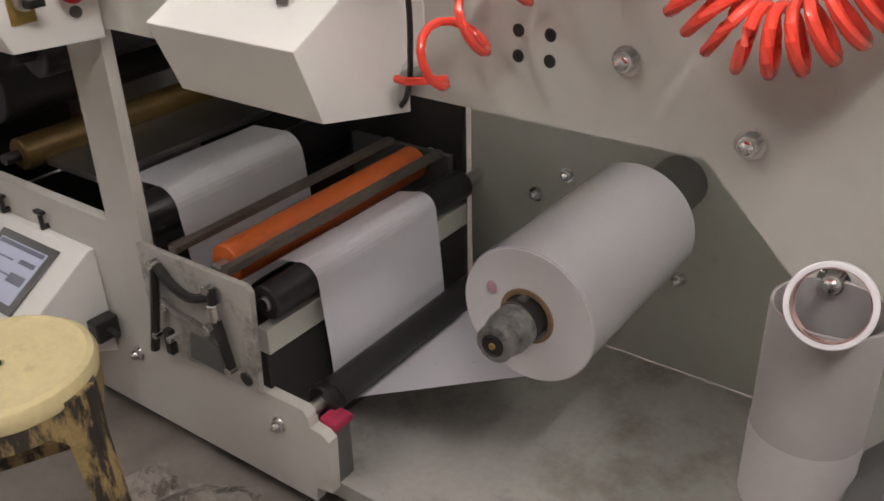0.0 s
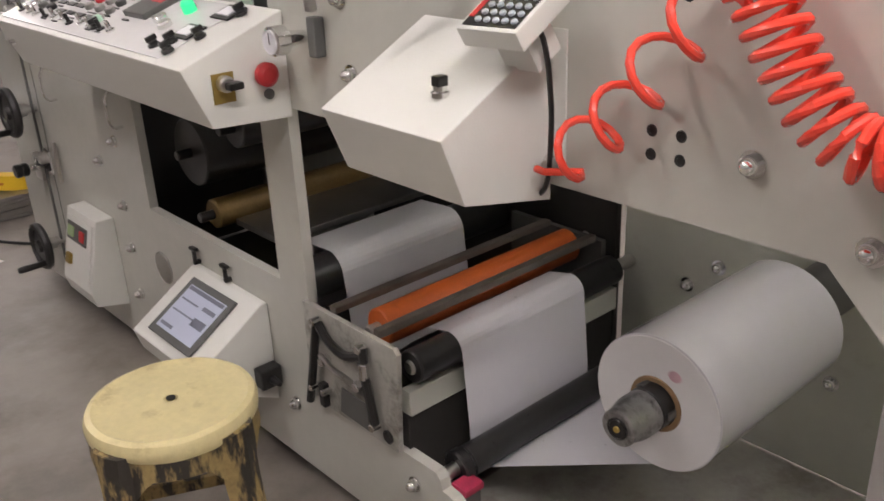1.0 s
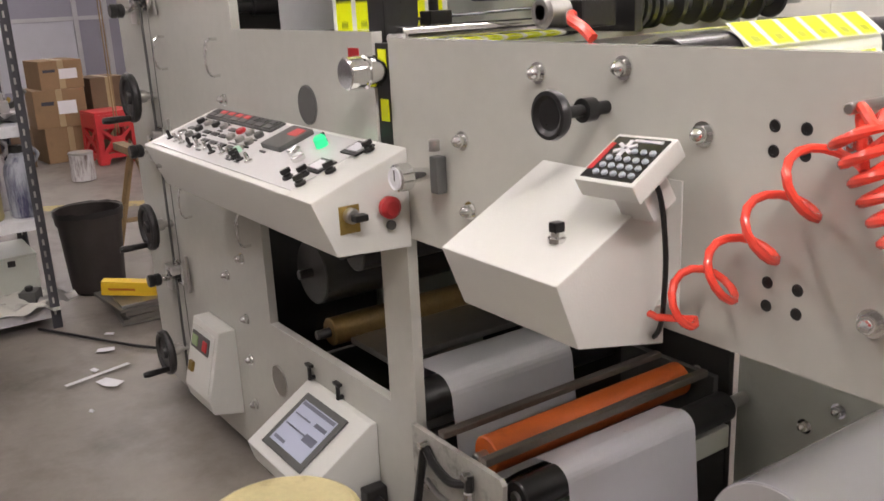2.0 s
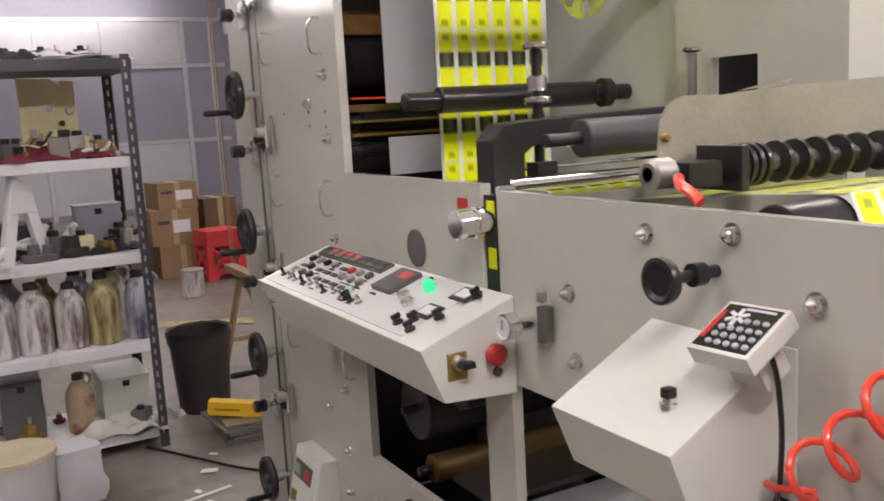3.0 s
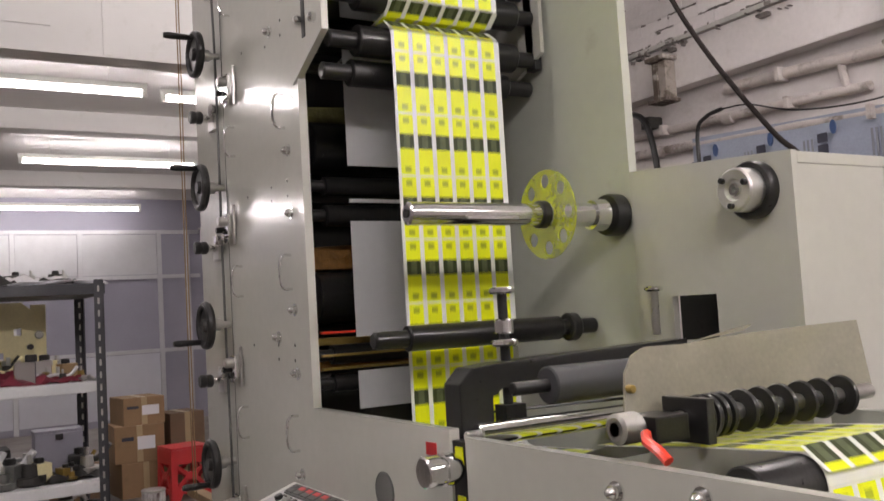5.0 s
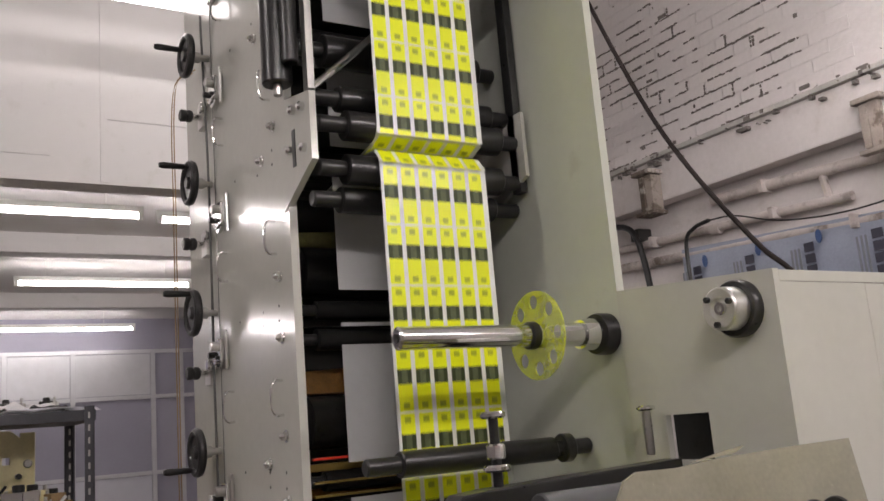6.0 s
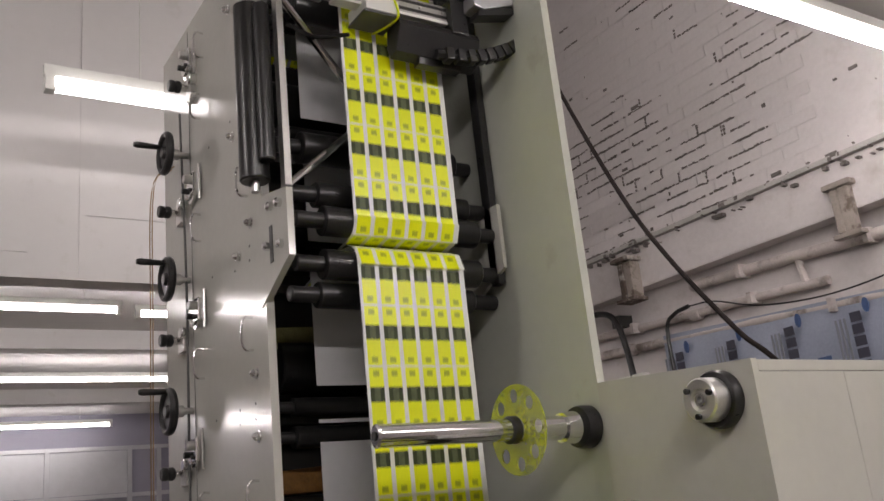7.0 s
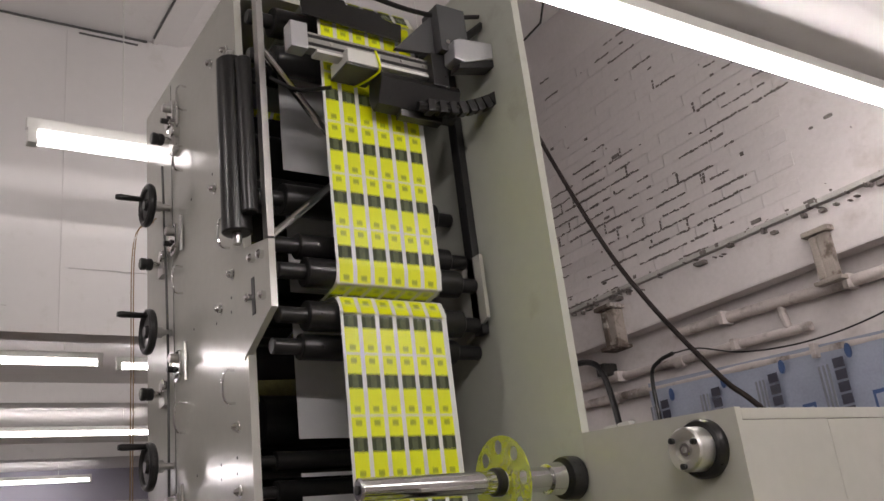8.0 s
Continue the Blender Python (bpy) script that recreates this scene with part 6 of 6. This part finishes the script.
wire = thing("floor_cable", -3.4, -0.15, 0)
tagged(wire, "black cable lying on the floor by the press", "cable")
part("run", rod(smooth_path([(-0.45, -0.12, 0.008), (-0.2, 0.02, 0.008), (0.0, 0.13, 0.008), (0.1, 0.2, 0.008)], 6), 0.006, 8), BLACK, wire)


def floor_mark(name, pts, w, material, label):
    g = bmesh.new()
    rows = []
    for i, (x, y) in enumerate(pts):
        a, b = pts[max(i - 1, 0)], pts[min(i + 1, len(pts) - 1)]
        d = Vector((b[0] - a[0], b[1] - a[1])).normalized()
        q = w * (0.5 + 0.06 * noise.noise(Vector((x * 9, y * 9, 0))))
        rows.append((g.verts.new((x - d.y * q, y + d.x * q, 0.0045)), g.verts.new((x + d.y * q, y - d.x * q, 0.0045))))
    for a, b in zip(rows, rows[1:]):
        g.faces.new((a[0], a[1], b[1], b[0]))
    tagged(obj(name, g, material), label, "floor marking", kind="structure")


floor_mark("floor_line", [(-7.2 + 0.06 * k, -1.3 + 0.105 * k) for k in range(40)], 0.17, mat("worn yellow floor paint", (0.5, 0.4, 0.14), 0.5, vary=0.2, scale=5, dirt=(0.22, 0.19, 0.15), dirt_at=(0.5, 0.62), dirt_scale=7), "worn yellow line painted on the floor")
floor_mark("floor_tape", [(-3.17 - 0.02 * k, -0.32 + 0.08 * k) for k in range(4)], 0.022, PAPER_END, "thin white tape on the floor")

# ---------- far partition and the brick wall ----------
west = bpy.data.objects["wall_west"]
for y in (-5.6, -4.0, -2.4, -0.8, 0.5, 1.45, 2.65, 3.1):
    part("frame_post", box(-14.7, -14.66, y - 0.035, y + 0.035, 0, 3.05), ALU, west)
for z in (1.12, 2.3, 3.02):
    part("frame_rail", box(-14.699, -14.665, -7.2, 3.3, z - 0.03, z + 0.03), ALU, west)
lowp = mat("white lower panel", (0.62, 0.62, 0.68), 0.6, vary=0.04)
for y0, y1 in ((0.54, 1.41), (1.49, 2.61), (-0.76, 0.46), (-2.36, -0.84)):
    part("lower_panel", box(-14.7, -14.68, y0, y1, 0.1, 1.08), lowp, west)
    part("upper_panel", box(-14.7, -14.685, y0, y1, 2.34, 2.98), ALU, west)

north = bpy.data.objects["wall_north"]
part("plaster_beam", box(-14.6, 5.8, 3.3, 3.421, 2.76, 3.04, 0.012), WALLWHITE, north)
part("ledge", box(-14.6, 5.8, 3.27, 3.421, 3.041, 3.07, 0.006), mat("grey ledge", (0.42, 0.4, 0.38), 0.8, vary=0.2, scale=6, bump=0.2), north)
corbel_iron = mat("rust stained corbel", (0.1, 0.075, 0.06), 0.8, vary=0.4, scale=14, dirt=(0.4, 0.36, 0.33), dirt_at=(0.5, 0.6), dirt_scale=9)
limed_corbel = mat("limewashed corbel", (0.31, 0.27, 0.24), 0.85, vary=0.25, scale=9, bump=0.4, bump_scale=20, dirt=(0.14, 0.11, 0.09), dirt_at=(0.52, 0.62), dirt_scale=11)
for x, z, m_, out in ((-3.99, 2.815, corbel_iron, 0.1), (-2.45, 2.765, limed_corbel, 0.05), (-0.94, 2.7, limed_corbel, 0.05)):
    cb = part("corbel", box(x - 0.012, x + 0.05, 3.3 - 0.9 * out, 3.3, z - 0.12, z + 0.12, 0.008), limed_corbel, north, "limewashed iron corbel")
    part("web_plate", box(x - 0.055, x - 0.0125, 3.3 - out, 3.3, z - 0.115, z + 0.115, 0.008), m_, cb)
    part("top_flange", box(x - 0.085, x + 0.075, 3.3 - 1.3 * out, 3.3, z + 0.121, z + 0.15, 0.008), m_, cb)
    part("foot_flange", box(x - 0.08, x + 0.08, 3.3 - 1.3 * out, 3.3, z - 0.145, z - 0.121, 0.008), m_, cb)
for x0, z0, x1, z1, r in ((-3.62, 2.682, -0.4, 2.53, 0.032), (-6.5, 2.632, -2.7, 2.472, 0.026), (-6.5, 2.53, -0.4, 2.21, 0.03)):
    part("conduit", rod([(x0 + (x1 - x0) * k / 6, 3.385, z0 + (z1 - z0) * k / 6 + 0.004 * (k % 2)) for k in range(7)], r, 12), LIMEPIPE, north, smooth=True)
    for k in range(4):
        u = (k + 0.5) / 4
        part("conduit_clip", box(x0 + (x1 - x0) * u - 0.015, x0 + (x1 - x0) * u + 0.015, 3.32, 3.42, z0 + (z1 - z0) * u - r - 0.008, z0 + (z1 - z0) * u + r + 0.008, 0.006), LIMEPIPE, north)
part("conduit_joint", cyl("x", (-3.66, 3.385, 2.505), 0.07, 0.036, 14), LIMEPIPE, north, smooth=True)
part("conduit_drop", rod([(-2.86, 3.385, 2.645), (-2.83, 3.385, 2.48)], 0.022, 8), LIMEPIPE, north)
part("wall_box", box(-4.28, -4.2, 3.3, 3.42, 2.56, 2.64, 0.01), DARK, north, "dark junction box")
rb = random.Random(3)
brick_mesh = {}
count = 0
for row in range(24):
    z = 3.09 + row * 0.078
    off = 0.12 * (row % 2)
    for k in range(15):
        x = -5.2 + 0.25 * k + off
        if x > -2.6 or count >= 300:
            continue
        count += 1
        key = rb.randrange(4)
        if key not in brick_mesh:
            b = box(-0.1249, 0.1249, -0.003 - 0.0005 * key, 0.01, -0.0389, 0.0389)
            bmesh.ops.bevel(b, geom=[e for e in b.edges if all(v.co.y < 0 for v in e.verts)], offset=0.0012, segments=1, affect="EDGES")
            me = bpy.data.meshes.new("brick")
            b.to_mesh(me)
            b.free()
            me.materials.append(WALLWHITE)
            brick_mesh[key] = me
        ob = new("brick", brick_mesh[key])
        ob.parent = north
        ob.location = (x + rb.uniform(-0.003, 0.003), 3.42, z + rb.uniform(-0.002, 0.002))
jm = bmesh.new()
for k in range(640):
    row = rb.randrange(24)
    z = 3.09 + row * 0.078 + 0.039
    x = -5.0 + 2.5 * rb.random()
    bare = noise.noise(Vector((x * 1.3, z * 1.5, 3.0)))
    if bare < -0.12 + 0.5 * max(0, x + 3.15) or (x > -3.3 and rb.random() < 0.5) or (z > 4.2 and rb.random() < 0.6):
        continue
    if rb.random() < 0.82:
        L = rb.choice([0.02, 0.03, 0.04, 0.06, 0.09, 0.14, 0.22])
        s = x
        while s < x + L:
            step = rb.uniform(0.008, 0.03)
            dz = rb.uniform(-0.003, 0.003)
            box(s, s + step, 3.4105, 3.4215, z - rb.uniform(0.001, 0.007) + dz, z + rb.uniform(0.001, 0.008) + dz, bm=jm)
            s += step * rb.uniform(0.8, 1.6)
    else:
        for n_ in range(3):
            box(x + rb.uniform(-0.004, 0.004), x + rb.uniform(0.007, 0.013), 3.4105, 3.4215, z + 0.024 * n_, z + 0.024 * n_ + rb.uniform(0.012, 0.024), bm=jm)
tagged(part("open_joints", jm, MORTAR, north, "dark open mortar joints"), kind="stuff")
chips = bmesh.new()
for k in range(170):
    x, z = rb.uniform(-4.9, -1.9), rb.choice([rb.uniform(3.05, 3.14), rb.uniform(3.1, 4.8), rb.uniform(2.98, 3.05)])
    s = rb.choice([0.005, 0.007, 0.01, 0.016, 0.022])
    box(x, x + rb.choice([0.4, 1, 2, 3]) * s, 3.409 if z > 3.07 else 3.266, 3.4215 if z > 3.07 else 3.3, z, z + s, bm=chips)
tagged(part("chips", chips, MORTAR, north, "dark chips in the plaster"), kind="stuff")

ps = thing("plastic_sheet", -2.6, 3.36, 2.0)
tagged(ps, "pale blue printed plastic sheeting hung on the wall", "plastic sheet")
g = bmesh.new()
bmesh.ops.create_grid(g, x_segments=40, y_segments=14, size=0.5)
for v in g.verts:
    x, z = v.co.x * 3.2, v.co.y * 1.5
    v.co = (x + 0.3, 0.012 * noise.noise(Vector((x * 3, z * 1.2, 0))), z - 0.36 - 0.06 * (x + 0.9))
part("sheeting", g, POLY, ps, smooth=True)
GREYINK = mat("grey print", (0.2, 0.21, 0.24), 0.5)
for k in range(8):
    x0, zt = -1.2 + 0.4 * k, 0.3 - 0.012 * k
    for n_ in range(2):
        for q in range(5):
            z1 = zt - 0.5 * n_ - 0.062 * q
            part("print_bar", box(x0, x0 + 0.062, -0.03, -0.027, z1 - 0.05, z1, 0.001), INK, ps)
    for q in range(3):
        part("fine_print_bar", box(x0 - 0.09 + 0.025 * q, x0 - 0.077 + 0.025 * q, -0.03, -0.027, zt - 0.3, zt - 0.02), GREYINK, ps)
    mark = cyl("y", (0, -0.031, 0), 0.003, 0.019, 20)
    for v in mark.verts:
        v.co = (v.co.x + x0 + 0.1, v.co.y, v.co.z * 2.0 + zt + 0.02)
    part("print_mark", mark, BLUEINK, ps)
    part("print_frame", box(x0 + 0.17, x0 + 0.25, -0.03, -0.028, zt - 0.32, zt - 0.2), BLUEINK, ps)
    part("print_field", box(x0 + 0.185, x0 + 0.235, -0.032, -0.0295, zt - 0.3, zt - 0.22), POLY, ps)
rope = thing("hanging_cable", -2.8, 2.0, 3.0)
tagged(rope, "dark brown cable slanting from the ceiling", "cable")
part("run", rod(smooth_path([(-0.43, 0.0, 1.064), (-0.245, 0, 0.517), (0.05, 0.0, -0.154), (0.277, 0.0, -0.548), (0.561, 0.0, -0.932), (0.695, 0, -1.066), (1.0, 0, -1.4)], 8), 0.011, 8), mat("brown cable", (0.016, 0.011, 0.01), 0.85, spec=0.2), rope, smooth=True)
part("side_run", rod([(-0.43, 0, 1.064), (-0.086, 0.0, 1.105), (0.25, 0.1, 2.1)], 0.006, 6), BLACK, rope)
hp = thing("wall_hose", -4.3, 3.3, 2.4)
tagged(hp, "black hose bend coming out of the wall pipe", "hose")
part("bend", rod(smooth_path([(-0.35, 0, 0.28), (-0.1, 0, 0.29), (0.05, 0, 0.22), (0.12, 0, 0.02), (0.16, 0, -0.3)], 6), 0.021, 10), BLACK, hp, smooth=True)
part("bend", rod(smooth_path([(0.5, 0, -0.3), (0.5, 0, 0.05), (0.58, 0, 0.13), (0.7, 0, 0.15)], 6), 0.013, 10), BLACK, hp, smooth=True)
part("thin_lead", rod(smooth_path([(0.7, 0, 0.15), (0.9, 0, 0.13), (1.2, 0, 0.03), (1.6, 0, -0.02), (2.0, 0, 0.0), (2.4, 0, 0.09)], 6), 0.005, 8), BLACK, hp, "thin black lead", True)
part("socket", box(0.02, 0.25, -0.02, 0.04, -0.3, -0.17, 0.006), BOXPAINT, hp)


# ---------- what moves ----------
def travel(t):
    """Metres of web run off by t; the press picks up a little at the end."""
    return SPEED * t + 0.029 * max(0.0, t - 7.0)


def motions():
    base = Matrix.Translation((-XW, 0, -2.0))
    for ob, s0, lift in ROWS:
        walk(ob, [(0.1 * i, base @ along(s0 + travel(0.1 * i), lift)) for i in range(81)])
    walk(roll, [(0.1 * i, pose(AX, RY0, AZ, 0, ROLL_RATE * 0.1 * i, 0)) for i in range(81)])


ROLL_RATE = 450.0
motions()
